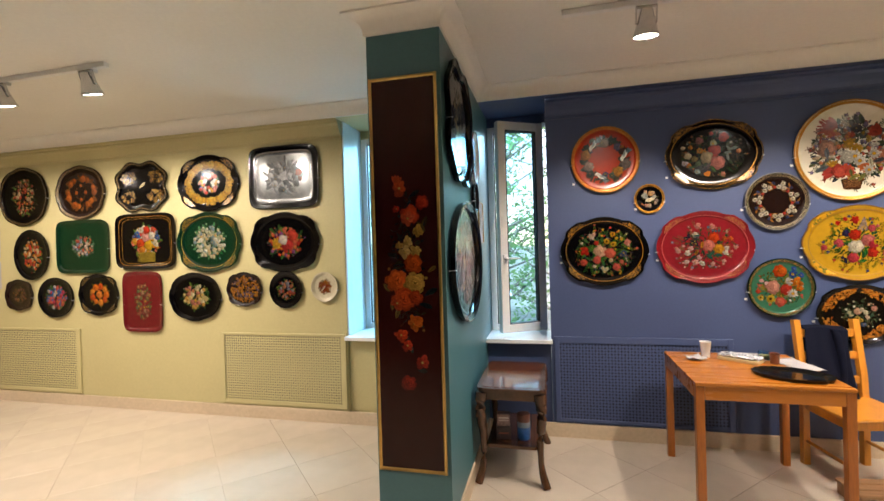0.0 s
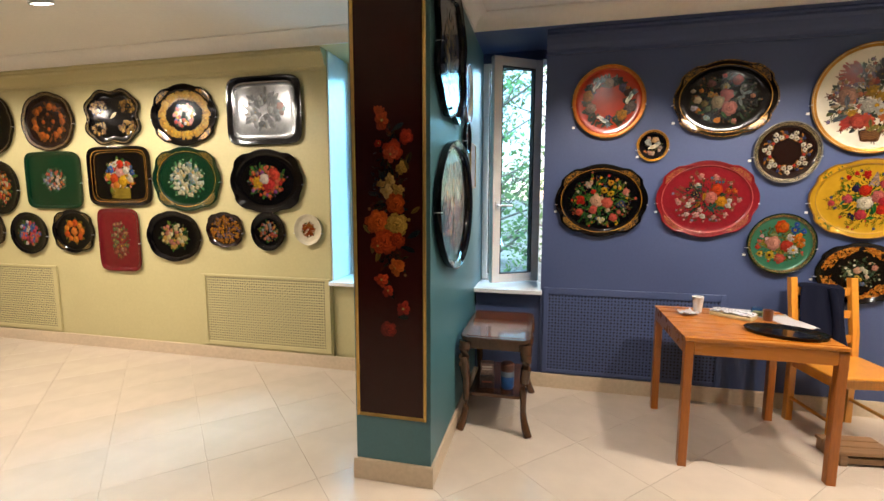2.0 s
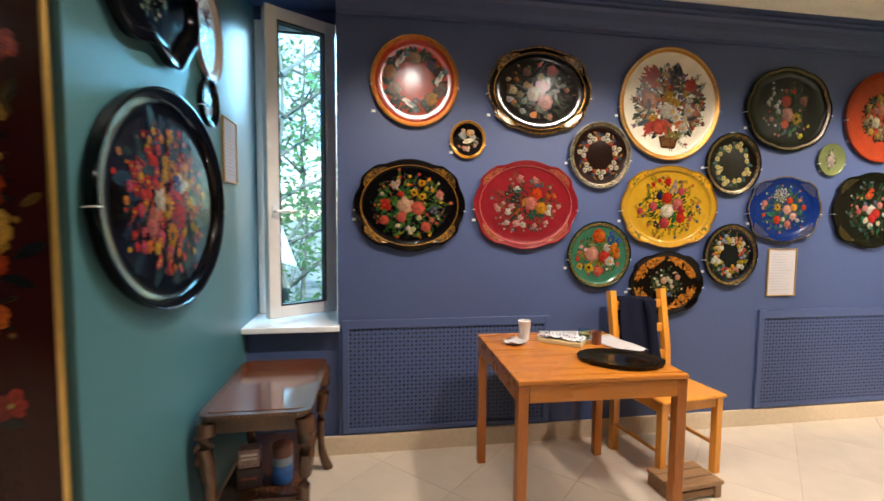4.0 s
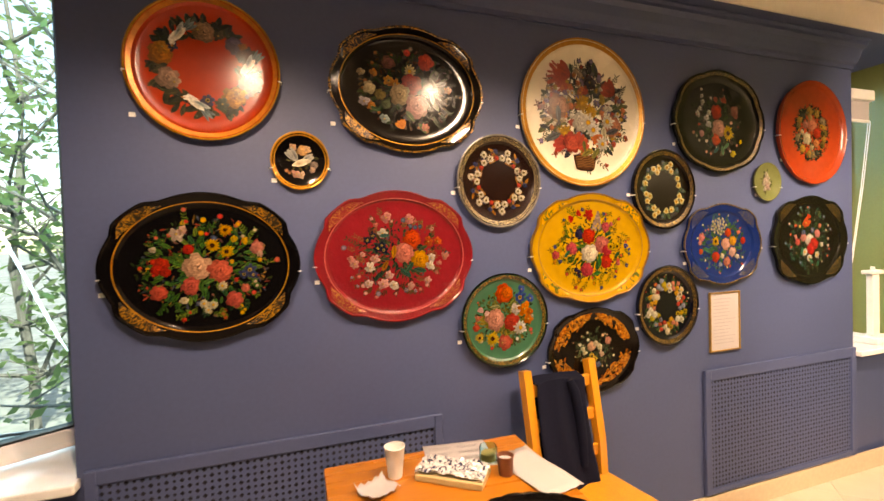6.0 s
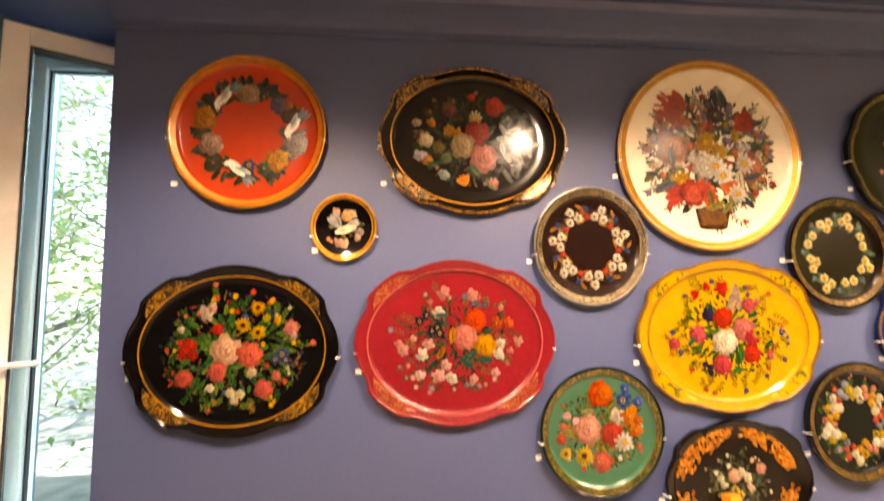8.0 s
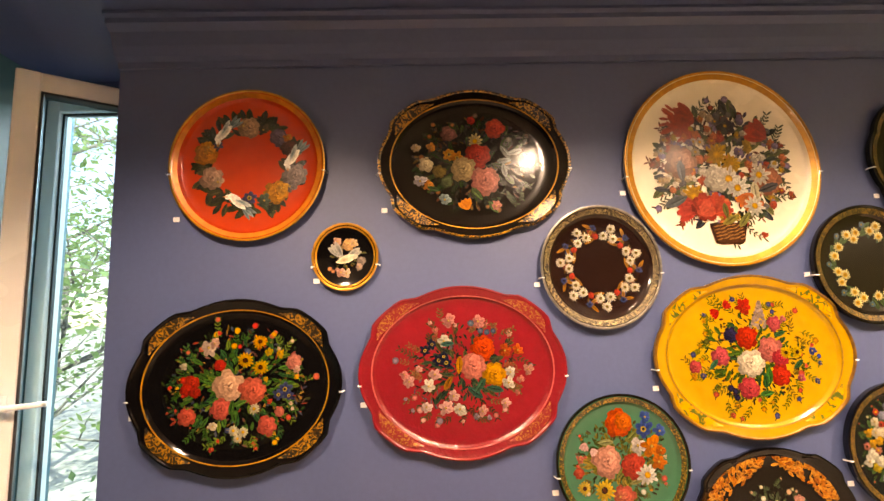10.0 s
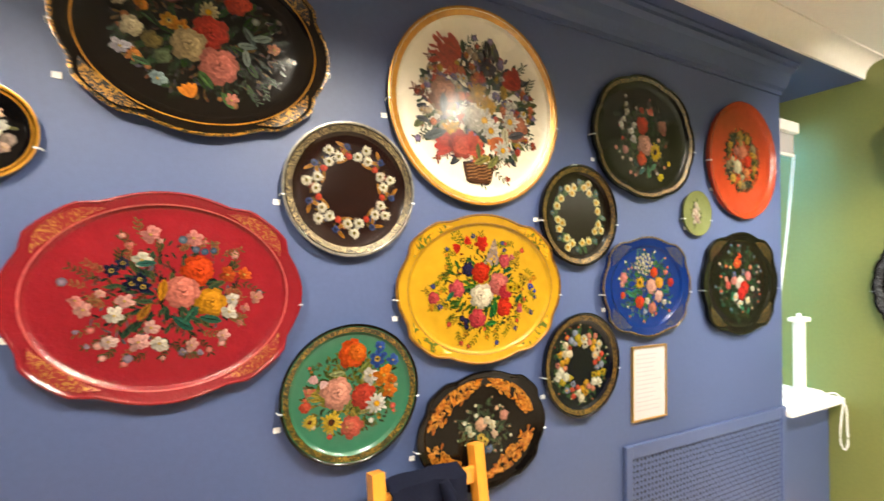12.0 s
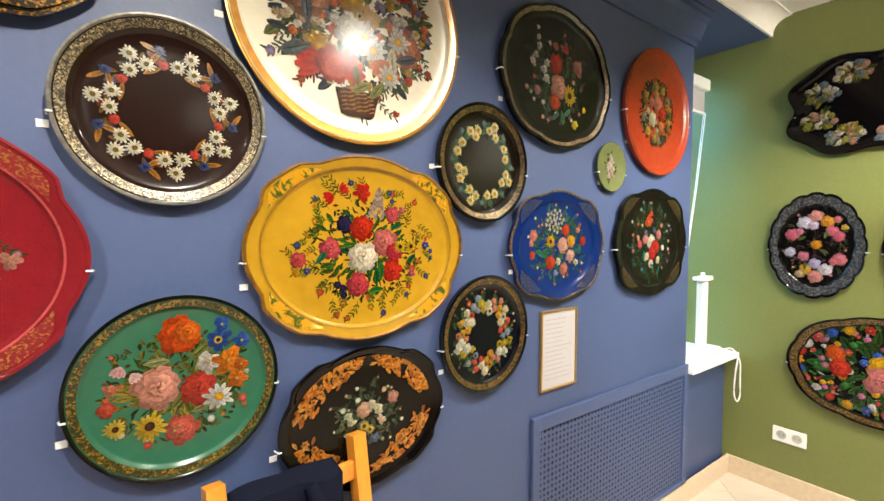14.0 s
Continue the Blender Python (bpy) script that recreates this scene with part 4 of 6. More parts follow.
def blue_wall_trays():
    W = lambda x, z, spin=0.0: on_wall("north", x, NB - 0.008, z, spin, 0)
    # orange round tray with a wreath and doves
    p = Painting(1, dim=0.62)
    p.wreath(0.137, 0.137, "l", ["3a3a24", "2f3a2c"], 22, 0.034, "34361f")
    for k in range(64):
        a, q = 2 * math.pi * k / 64, 0.118 + 0.036 * p.r.random()
        p.leaf(q * math.cos(a), q * math.sin(a), a + p.r.uniform(-2.4, 2.4), 0.045, rgb(p.r.choice(["3a4026", "2a3020", "4a4a30", "32382e"])))
    p.put("r -0.3 12.7 3.6 b08a68;p -2 13.5 2.4 a8845c;r 9.6 9.2 3 6a5a72;p 12.5 9 1.5 c8742a;r 13 5.5 2.6 5a3428;r 14.7 -3.8 3.8 8a7870;p 13 -7.5 2.4 7a6c68;r 8.9 -9.6 3.8 d08a22;p 10.5 -8 2.2 d89a30;v 0.3 -11 2.4 4a4870;r -11.6 -4 3.7 b8927c;p -9.8 -5.4 2.2 c0a088;r -13.7 4.1 3.8 cc7c1e;p -13 6.4 2.2 d89028;v -10 7 1.7 4a4a5c;p 4.5 12 2 4a4434;p 5 -12 2.2 4a5a48")
    p.dove(0.140, 0.022, 4.0, 0.058)
    p.dove(-0.034, -0.122, 2.35, 0.058)
    p.dove(-0.082, 0.112, 3.9, 0.058)
    tray(W(0.681, 2.154), 0.494, 0.504, "round", ORANGEL, "round orange-red tray painted with a flower wreath and doves", GOLDL, ORANGEGOLD, None, p, bw=0.03)
    # black oval with a dark bouquet
    p = Painting(2, dim=0.42)
    p.mist(0.2, 0.15, ["2a4220", "38502a", "7a4a30", "8a6a34", "5a5060"], 420, 0.018)
    p.greens(0.2, 0.13, DARKG, 26, 0.06)
    p.fringe(0.2, 0.15, DARKG, ["a86a3a", "8a7a6a"], 26, 0.07)
    p.dim = 0.6
    p.put("l 9 6 5 5a6a64;l 11 3 5 6a7a74;l 12.5 1 4.5 5a6a64;l 9.5 0 4.5 6a7670;r 7.4 12 3.4 c83a20;d 0.5 7.8 2.6 c8b880;r 1 2.3 4.4 b83020;v -8.4 3.4 2.4 d8982a;v -5.8 2.2 2.2 c8801e;r -4 -1.8 4.2 b8a070;r 3.2 -6 4.8 c87060;p 17 1.4 1.7 c87a50;p -14.3 6 1.7 d08428;r -16.3 0 2.4 d8c8a0;p -19.3 6 1.6 c8b898;t -2.8 -15.6 2.8 d8801e;l 2 -12.5 5 4a6a34;l 4 -13 4.5 3d5b2a;p 6.4 -14.7 1.7 c87a68;r -0.5 15.2 1.4 b8342a;r -8.3 10.6 2.6 7a4a44;p -18.4 -5.5 2.2 b8b0b8;p -15.6 -7 1.8 c87a2a;r -12 -2.5 2.2 7a6a34;r -9.5 -6 2 5a6a48;p -10.5 -12 2.2 8aa0a0;l -12 -9 4 3a5a34;b 12 8 1 8a9088")
    tray(W(1.421, 2.138), 0.640, 0.506, "cartouche", VEILEDBLACK, "black oval tray with gilded corners and a dark bouquet", GILT, GILT, GOLDL, p, bw=0.036)
    # small bird tray
    p = Painting(3, dim=0.66)
    p.greens(0.052, 0.055, ["4a4a1c", "6a5a24", "5a5a34"], 10, 0.026)
    p.put("r 1 3.8 2 d0a068;p -2.4 5 1.4 c89a80;p 2.8 4.4 1.4 d8b088;p -1.5 -5 1.8 d09a88;p 0.2 -5.4 1.5 d8b8a0;r 5 -1.6 1.5 8a7a70;p 4.4 -3.4 1.2 b89a88;b -5 -3.8 0.7 b87a50;b -4 -4.6 0.6 b87a50")
    for d, f in ((2.5, 0.9), (2.25, 1.1), (2.0, 0.9)):
        p.petal(-0.008, -0.004, d, 0.058, 0.018, p.tone(rgb("4a5058"), f), p.tone(rgb("a8a8a0"), f), 0.7)
    for d in (0.35, 0.6):
        p.petal(0.004, -0.002, d, 0.05, 0.018, p.tone(rgb("5a5e60"), 1.0), p.tone(rgb("b0aca0"), 1.0), 0.8)
    p.petal(-0.03, -0.018, 0.3, 0.065, 0.026, p.tone(rgb("a89878"), 1.1), p.tone(rgb("d8ccb0"), 1.2), 0.5)
    p.petal(0.018, -0.006, 0.35, 0.022, 0.015, p.tone(rgb("b0a890"), 1.1), p.tone(rgb("d0c8b0"), 1.1), 0.3)
    tray(W(0.989, 1.841), 0.209, 0.216, "round", BLACKL, "small round black tray painted with a grey bird", GOLDL, GOLDL, None, p, depth=0.014, bw=0.016)
    # large black and gold
    p = Painting(4)
    p.mist(0.215, 0.175, ["2f4a20", "3d5b2a", "4a5a28", "24402a", "a8402e", "b88a3a", "8a5a50", "4a5068"], 560, 0.016)
    p.fringe(0.225, 0.185, GREENS, ["c8352a", "d0604a", "d8a01e", "d8b8a0"], 44, 0.07)
    p.greens(0.17, 0.13, GREENS, 46, 0.05)
    p.scatter(0.19, 0.145, "bpl", ["c8352a", "4a5a80", "d8a01e", "3d6b2a", "2f5a1e"], 20, 0.009, 0.014, 0.4)
    p.put("r -2.6 0 4.6 d8a888;r 4.7 -1.7 4 d0604a;r -4.7 -6.6 3.2 c8584a;s 2.4 7.5 2.5 d8a01a;s 7 5.2 2.3 d8a01a;s 6.8 13 2.2 d8981a;r -13.5 1.5 2.2 b8301e;r -15 -0.5 1.8 b82a1a;r -12.6 -1.2 1.8 a8281a;b -16 2.4 1 b8301e;r 17 6.4 2.3 c87868;p 18 4 1.2 c89a8a;r 9 -12.2 2.8 c8584a;r -14.8 -8.4 2.6 c0503e;v 14.4 -1.7 2.2 38406a;v 12.4 -3.2 1.8 38406a;v 15.6 -3.6 1.5 38406a;d -0.9 -13 1.6 d8d0b0;d 2 -13.6 1.6 d8d0b0;d 0.4 -15.4 1.3 d8d0b0;p -8.7 11.8 2.6 c8b0a0;p -7 13 1.6 c89a88;d 5.2 -7 1.6 d8ccaa;r -5.2 6.4 1.8 b82a1e;p 13 9 1.3 d8a01e;p 9.5 9.5 1.3 c8a01e;b -1 12 0.9 d8981a;b 11 15 0.8 d89a1e;l 3 -4.5 4 4a7a34;l -1 -4 4 3d6b2a;r 12.8 -8.2 1.5 c86a58;p -16 6.5 1.2 c8b8a0;p -7 -11.5 1.5 d8c8a8;b 15.5 -10 0.8 c8483a")
    tray(W(0.656, 1.456), 0.638, 0.524, "cartouche", BLACKL, "large black oval tray with gilded border and dense flowers", BLACKL, GILT, GOLDL, p, bw=0.038)
    # crimson
    p = Painting(5)
    p.mist(0.17, 0.13, ["4a4a2c", "3a4a34", "2a3c2c", "8a5a34", "8a4a44", "6a6470"], 340, 0.016)
    p.fringe(0.2, 0.17, ["4a4a2c", "6a5a34", "3a3c24", "8a5a3a"], ["d89a90", "c87068", "8a7a8a"], 34, 0.075)
    p.greens(0.12, 0.09, ["4a4a2c", "3a4a34", "2a3c2c"], 20, 0.05)
    p.put("p -4 15.6 2.2 c88078;p 5.4 15 2.2 c88078;p -5.7 9.2 2.3 c8c4b0;b 3 14.5 1 5a6a78;b 6 12 0.9 5a6478;b 8 11.5 0.9 4a5a70;b 10 11.8 0.8 4a5a70;r 6.6 6.5 3.7 c8441a;r 3 1 4.2 d07868;r 9.7 -1.7 3.7 c8881e;l -1.5 -1 5 a87018;l -3.5 -1.5 4.5 8a5a1a;l 1 -5 5.5 2c5a4c;l 3.4 -7 5 34604a;l 7 -5.4 5 2a5040;l -2.5 8.5 4 2f5a50;v -5.3 2.6 1.9 20243c;v -7.6 3.4 1.8 20243c;v -11.8 6.6 1.7 20243c;v -9.5 8.4 1.6 282c44;v -6 4.5 1.5 20243c;p 17.6 5.5 1.7 c85a24;p 13.5 5.5 2 b04a20;p -17 -2.6 2 d89a90;p -18.5 -0.4 1.4 d88a80;p -9 -0.8 1.9 d8a098;p -11 -4.3 2 d8ccbc;p -12 -10.5 1.9 d8b8b0;p -6 -11 2.2 d8a098;p -1.6 -11.6 2.2 d8ccbc;p -3.4 -7.6 2 d8a8a0;p 14 -4.4 2 d8ccbc;p 14.8 -1.2 1.8 d8ccc0;p 12.6 -10.5 1.6 d8a098;p 5.4 -12.6 1.7 d0988c;p 20.5 -0.6 1.6 c88878;p 17.8 -3.4 1.2 c87a70;p -14 1.2 1.2 d89a90;b -15.5 -7.5 0.8 c87068;b 9.5 -14 0.8 c87068")
    tray(W(1.350, 1.468), 0.647, 0.526, "cartouche", REDL, "large crimson oval tray with gilded corners and a bouquet", REDL, GILTRED, PINKGLINT, p, bw=0.036)
    # daisy wreath
    p = Painting(6)
    p.wreath(0.112, 0.112, "ppp", ["4a5478", "8a3a2a", "3a4670"], 14, 0.012, "6a5220")
    for k in range(7):
        a = 2 * math.pi * (k + 0.85) / 7
        for g, r0 in ((-0.5, 0.125), (0.4, 0.095), (0.9, 0.13)):
            p.petal(r0 * math.cos(a), r0 * math.sin(a), a + 1.57 + g, 0.04, 0.011, p.tone(rgb("6a4a18"), 0.8), p.tone(rgb("a8742a"), 1.0), 0.9)
    for k in range(7):
        a = 2 * math.pi * (k + 0.35) / 7
        for g in range(3):
            p.daisy(0.112 * math.cos(a) + 0.0195 * math.cos(a + g * 2.1), 0.112 * math.sin(a) + 0.0195 * math.sin(a + g * 2.1), 0.0178, rgb("e8e0c8"), "6a5a18", 13)
        p.rose(0.1 * math.cos(a + 0.42), 0.1 * math.sin(a + 0.42), 0.011, rgb("b8402e"))
        p.daisy(0.13 * math.cos(a + 0.46), 0.13 * math.sin(a + 0.46), 0.013, rgb("3a4878"), "1a2040", 9)
    tray(W(1.815, 1.777), 0.398, 0.402, "round", BROWNL, "round dark brown tray with a wreath of white daisies", AGED, CREAMO, None, p, bw=0.034)
    # ivory tray with a basket bouquet
    p = Painting(7)
    p.mist(0.22, 0.2, ["3a4a30", "4a5a38", "2a3a34", "5a4a50", "8a4a34", "7a6a90", "9a7a3a"], 420, 0.026)
    p.fringe(0.25, 0.235, ["4a5a48", "5a5a40", "7a3a2a"], ["a84a34", "8a7aa0"], 30, 0.11)
    p.greens(0.22, 0.2, ["3a4a30", "4a5a38", "6a7040", "2a3a34", "343a44"], 56, 0.08)
    for k in range(7):
        a = 1.9 + 0.14 * k
        p.spray(-0.1 + 0.01 * k, 0.08, a, 0.13, rgb("b8503a"), 8)
    p.scatter(0.23, 0.2, "rptd", ["b84a34", "c8a03a", "8a7aa0", "c8b090", "d87a4a", "6a6a70", "e0d8c8"], 84, 0.016, 0.026, 0.15)
    p.main(0.1, "d -0.1 0.4 0.36 d8a424;d 0.35 0.1 0.3 d8a424;d -1.0 -0.9 0.34 d8a01e;r -1.3 0.2 0.48 c08a70;r -0.2 -0.4 0.4 d8d0c0;d 0.2 -0.4 0.38 f0e8d8;d 0.45 -0.7 0.36 f0ece0;t 1.6 0.9 0.5 b03a28;t -0.9 -1.3 0.5 b84034;t -0.5 -1.5 0.5 c04a34;r 1.4 -0.5 0.46 c07858;p 0.3 1.35 0.32 3a3440;t -0.7 1.5 0.55 b84a34;l 1.0 -1.3 0.7 c8c0a0;d 1.2 -0.3 0.34 e8e0d0;t 0.9 -0.9 0.42 c86a34")
    p.patch([(-0.05, -0.262), (-0.03, -0.268), (0.03, -0.268), (0.05, -0.262), (0.066, -0.195), (-0.066, -0.195)], rgb("2c180e"), None, rgb("4a2c18"))
    for k in range(5):
        z = -0.252 + 0.011 * k
        for q in range(5):
            p.petal(-0.045 - 0.002 * k + q * 0.02, z + 0.003 * (q % 2), 0.25, 0.02, 0.005, rgb("4a2c18"), rgb("8a6238"), 0.5)
    p.put("l -6 -15 6 4a5a38;l 4 -17 6 8a8440;l 8 -16 6 7a7a40;l 0 -18 5 6a6a34;r -7.5 -14 4.6 b8402e;t -5 -17 4 b84a3a;t -9 -16 3.6 c0503c;d 10 -14 3.4 e8e4d4;l 12 -9 7 4a4a50;l -13 -10 8 5a6468;l -14 -5 7 6a7078")
    tray(W(2.266, 2.102), 0.681, 0.683, "round", WHITEL, "large round ivory tray painted with a basket of flowers", GOLDL, GOLDL, None, p, bw=0.035)
    # ochre tray
    p = Painting(8)
    p.mist(0.17, 0.14, ["3f5a1c", "4a6a24", "2a5030", "8a3a24", "6a5a20"], 300, 0.017)
    p.fringe(0.22, 0.185, ["6a741a", "5a6418", "7a6a20"], ["c8503a", "c8881e", "4a4a80"], 44, 0.08)
    p.greens(0.14, 0.11, ["3f5a1c", "4a6a24", "2a5030"], 30, 0.05)
    for k in range(40):
        a = k / 40
        p.disc(3 * 0.01 + 0.028 * (1 - a) * math.sin(k * 2.4) + 0.012 * a, 0.085 + 0.085 * a, 0.006, p.tone(rgb("9a8478"), 1.0, 0.3))
    p.put("r -6.6 6.6 2.4 2c2648;r -1.4 5.6 3.6 c0301a;t -9.7 14.5 2.2 b02418;t -8 15.5 2 b82a1e;p -1.2 15.4 2.6 c0301e;t -1 15 2 b02418;r -11 0 2.9 c85058;r -19.6 -2.8 2.1 c04a4c;r 8.3 9.6 2.4 c85058;p 11.5 11 1.2 c8686a;r 5.7 1.6 4 d07068;r 8.8 -1.6 2.8 b8303c;r -1.2 -2.6 4.3 e4d6bc;r -2.6 -10.4 3.4 c04048;r 8.3 -7 3.3 c0301e;s 11.1 0.2 2 d8b020;s 14.9 0.2 2 d8b020;p 20 0.4 1.5 3a4a98;b 22 -1.4 0.7 3a4a98;b -7.3 -11 1 2a2440;b -8.8 -10 1 2a2440;b -7 -13 1 2a2440;l 4.5 -9.5 5 2f6a2a;l 5.5 -12 4.5 3a7a34;l 3 -11 4.5 245a2a;l 12 7 4 2a5a34;l -15 -4 4 2f6a4a;l 13 -5 4 2a5a34;p 15 -8 1.4 c85a68;b -15 5 0.9 5a5a20")
    tray(W(2.292, 1.471), 0.667, 0.516, "cartouche", YELLOWL, "large ochre yellow oval tray with a rose bouquet", DARKGILT, GILTYELLOW, OCHREEDGE, p, bw=0.036)
    # sea green round tray
    p = Painting(9)
    p.mist(0.135, 0.12, ["6f6a24", "57601e", "8a7a2c", "3e4a1a", "8a7a5a"], 340, 0.018)
    p.fringe(0.155, 0.13, OLIVES, ["c85a4a", "d8c8b0", "c8801e"], 24, 0.05)
    p.greens(0.11, 0.09, OLIVES, 26, 0.05)
    p.put("l -7 6 4.5 8a9060;l 2 6 4.5 707a3a;l 3 3 4 a09a60;l 2 -6.5 4.5 8a8a50;l -2 -5 4 6a7034;r 0 11.4 4.2 d0501a;r 1.6 12 2.6 d86a1e;r -4.5 0.3 4.6 d89480;r 3.4 -1.3 3.8 b83c2c;r 0 -10 3.4 c85a48;p -1.4 -10 2 c86a50;s -6.1 -7.9 3.2 d8b42a;s -12.2 -7 2.1 d8b840;d 7.8 -4.2 3.2 e0dcd4;v 7.8 9.4 3 34509a;p 8.7 13 2 3a5aa8;p 13 8.6 2.1 3a5aa8;p 5.6 4.6 2.8 d8d0c8;p 10 4.2 3.2 d8781a;p 11.8 -0.5 2.5 d06e1a;p 12.8 2.8 1.8 c8641a;t -11 6.3 1.8 c89a9a;t -9.2 4.4 1.6 d8b0b0;r -13.7 -2.5 1.6 b84a34;p -13 1.5 1.3 c8705a;b 13 -5.5 0.9 c85a4a;b 6 -9 0.8 d8d8d0;b -6.5 -12 0.8 c04a3a")
    tray(W(1.827, 1.168), 0.417, 0.412, "round", GREENL, "round sea green tray with a bright bouquet", OLIVEL, GILTGREEN, None, p, bw=0.03)
    # black tray with copper sprays
    p = Painting(10)
    p.mist(0.095, 0.08, ["4a5a3a", "5a6a4a", "3a4a34", "8a7a5a"], 220, 0.012)
    p.fringe(0.11, 0.1, ["4a5a3a", "5a6a4a", "3a4a34"], ["d8d0b0", "c89a80"], 26, 0.045, inner=0.4)
    p.greens(0.07, 0.06, ["4a5a3a", "3a5a44", "3a4a34"], 20, 0.035)
    p.put("r -1 1.8 2.3 d8a888;p 3.5 1 1.8 d8d0b0;p 1.4 2.8 1.6 d8ccb0;s -1 -3 1.7 d8b84a;s 0.8 -4.4 1.4 d8b84a;r 8.4 3.6 1.8 c88a78;p -5 -1 1.5 c8c8a8;p -6 1 1.3 c8c8a8;p 2.2 -7.2 1.6 5a6a8a;p 4.6 -2.4 1.5 d8b8a0;b -7.5 3 0.8 d8d8c0;b -3 5 0.8 d8d8c0;b 5.5 6.5 0.8 c8a080")
    for k in range(520):
        a = 2 * math.pi * k / 520 + p.r.uniform(-0.02, 0.02)
        corner = abs(math.sin(2 * a))
        if corner < 0.2 or (corner < 0.42 and abs(math.sin(a)) < 0.5):
            continue
        q = (0.86 - p.r.random() ** 1.4 * 0.26 * corner) * outline("cartouche", a)
        x, y = 0.25 * q * math.cos(a), 0.196 * q * math.sin(a)
        if k % 7 == 0:
            p.daisy(x, y, 0.0115, rgb("d08a34"), "7a3a10", 6)
        else:
            p.leaf(x, y, a + p.r.uniform(-2.2, 2.2), 0.024, rgb(p.r.choice(["d88a2e", "c8741e", "e09a40", "a85c1c"])))
    tray(W(2.293, 0.985), 0.515, 0.406, "cartouche", VEILEDBLACK, "black oval tray with copper leaf sprays", BLACKL, BLACKL, None, p, bw=0.022)
    # yellow rosettes
    p = Painting(11)
    p.wreath(0.108, 0.112, "l", ["2f4a3a"], 14, 0.026, "3a5434")
    for k in range(8):
        a = 2 * math.pi * (k + 0.45) / 8
        for g, r0 in ((-0.15, 0.106), (0.16, 0.112), (0.02, 0.134 if k % 2 else 0.088)):
            if g == 0.02 and k % 3 == 0:
                continue
            x, y = r0 * math.cos(a + g), 1.04 * r0 * math.sin(a + g)
            p.daisy(x, y, 0.0185, rgb("e8dca0"), "8a6a18", 12)
            p.disc(x, y, 0.0085, p.tone(rgb("c89a28"), 1.1), p.tone(rgb("6a4a14"), 1.0))
        p.daisy(0.132 * math.cos(a + 0.4), 0.135 * math.sin(a + 0.4), 0.012, rgb("4a6a78"), "8a7a30", 7)
    tray(W(2.730, 1.750), 0.396, 0.398, "round", VEILEDBLACK, "round black tray with a ring of yellow rosettes", BLACKL, GILTFINE, None, p, bw=0.035)
    # wreath of bright flowers
    p = Painting(12)
    p.wreath(0.098, 0.106, "l", ["3a5a24"], 20, 0.024, "3a5a34")
    p.fringe(0.145, 0.155, ["3a5a34", "4a6a3a"], ["d8c8a0", "c84a3a"], 26, 0.035, inner=0.8)
    for k in range(52):
        a = k * 2.39996
        q = 0.074 + 0.05 * ((k * 7) % 11) / 10
        p.flower("rpdprs"[k % 6], q * math.cos(a), 1.07 * q * math.sin(a), 0.0125 + 0.007 * ((k * 5) % 7) / 6, ("c84a3a", "d8ccb0", "c8962a", "c87a6a", "d8d4c0", "b8a02a", "8a90a8")[k % 7])
    tray(W(2.745, 1.164), 0.391, 0.405, "round", NAVYL, "round blue-black tray with a wreath of bright flowers", NAVYL, GILTFINE, None, p, bw=0.035)
    # black lobed tray
    p = Painting(13)
    p.mist(0.15, 0.15, ["2a3a24", "3a4a30", "5a3a30", "6a5a50", "24403a"], 380, 0.018)
    p.fringe(0.185, 0.185, ["3a4a30", "4a4a34", "5a4a40"], ["c8b8b0", "b87868", "c8402e"], 34, 0.075, inner=0.4)
    p.greens(0.12, 0.13, DARKG, 30, 0.055)
    p.put("r -1.5 5.3 3.8 c8341c;t 4.3 13.5 2.4 b84030;t -1 13 2 b85a48;r 0 -3.3 4.6 d09080;r 11.5 6.4 2.9 c07a6c;p 12 4 1.8 b86a5e;s 6.7 -5.6 4 e0b81e;r -2 -9.4 3 c8441e;p -11 10 1.5 d8d4c8;p -11.6 13 1.2 d8d4c8;p -12 16.4 1 d8d4c8;p -14.5 4 1.5 d8d4c8;p -13 6.5 1.4 d8d4c8;p -7 -1.3 2 c8c0c8;p -8.5 2 1.8 d8d0d0;p -6.8 4.6 1.5 d8d0c8;r -12 -6.5 1.8 b87a78;p 10.4 -16.5 1.9 d8c01e;t 17 -10 1.5 d8b81e;l 2 -12 5 3a6a4a;l 3.5 -14 4.5 4a7a5a;l 0 -13 4.5 2a5a5a;l -4 -13 4 2a4a4a;b 9 0 1 d8a090")
    tray(W(3.116, 2.111), 0.642, 0.535, "lobed", OLIVEL, "black lobed tray with a tall bouquet", OLIVEL, GILTFINE, None, p, bw=0.03)
    # brick red oval
    p = Painting(14)
    p.mist(0.15, 0.155, ["3a3824", "4a4428", "7a6030", "5a4a3a"], 420, 0.016)
    p.wreath(0.115, 0.125, "rprl", ["6a5a2a", "a8823a", "8a7a5a", "4a4a3a", "b89040"], 22, 0.026, "3a3824")
    p.fringe(0.165, 0.165, ["4a4424", "3a3c28"], ["b88a3a", "8a7a5a"], 30, 0.04, inner=0.75)
    p.greens(0.09, 0.09, ["3a3c20", "4a4a2c"], 16, 0.045)
    p.put("r 0.5 4.5 3.8 c87a5c;r 4.5 0 3.2 b83a24;r -4 -3.5 3.6 c8bc9a;r -5 4.5 2.4 a86a5a;r 4 -6 2.6 c87a4a;p -1 9 2 b89a60;s 9 4 1.8 c89a30;p 0 -8.5 2 a89a78;d -8 0 1.8 c8bca0")
    tray(W(3.846, 2.092), 0.584, 0.595, "round", REDOVAL, "round brick red tray with a small central wreath", REDOVAL, REDOVAL, None, p, bw=0.025)
    # small pale green
    p = Painting(15)
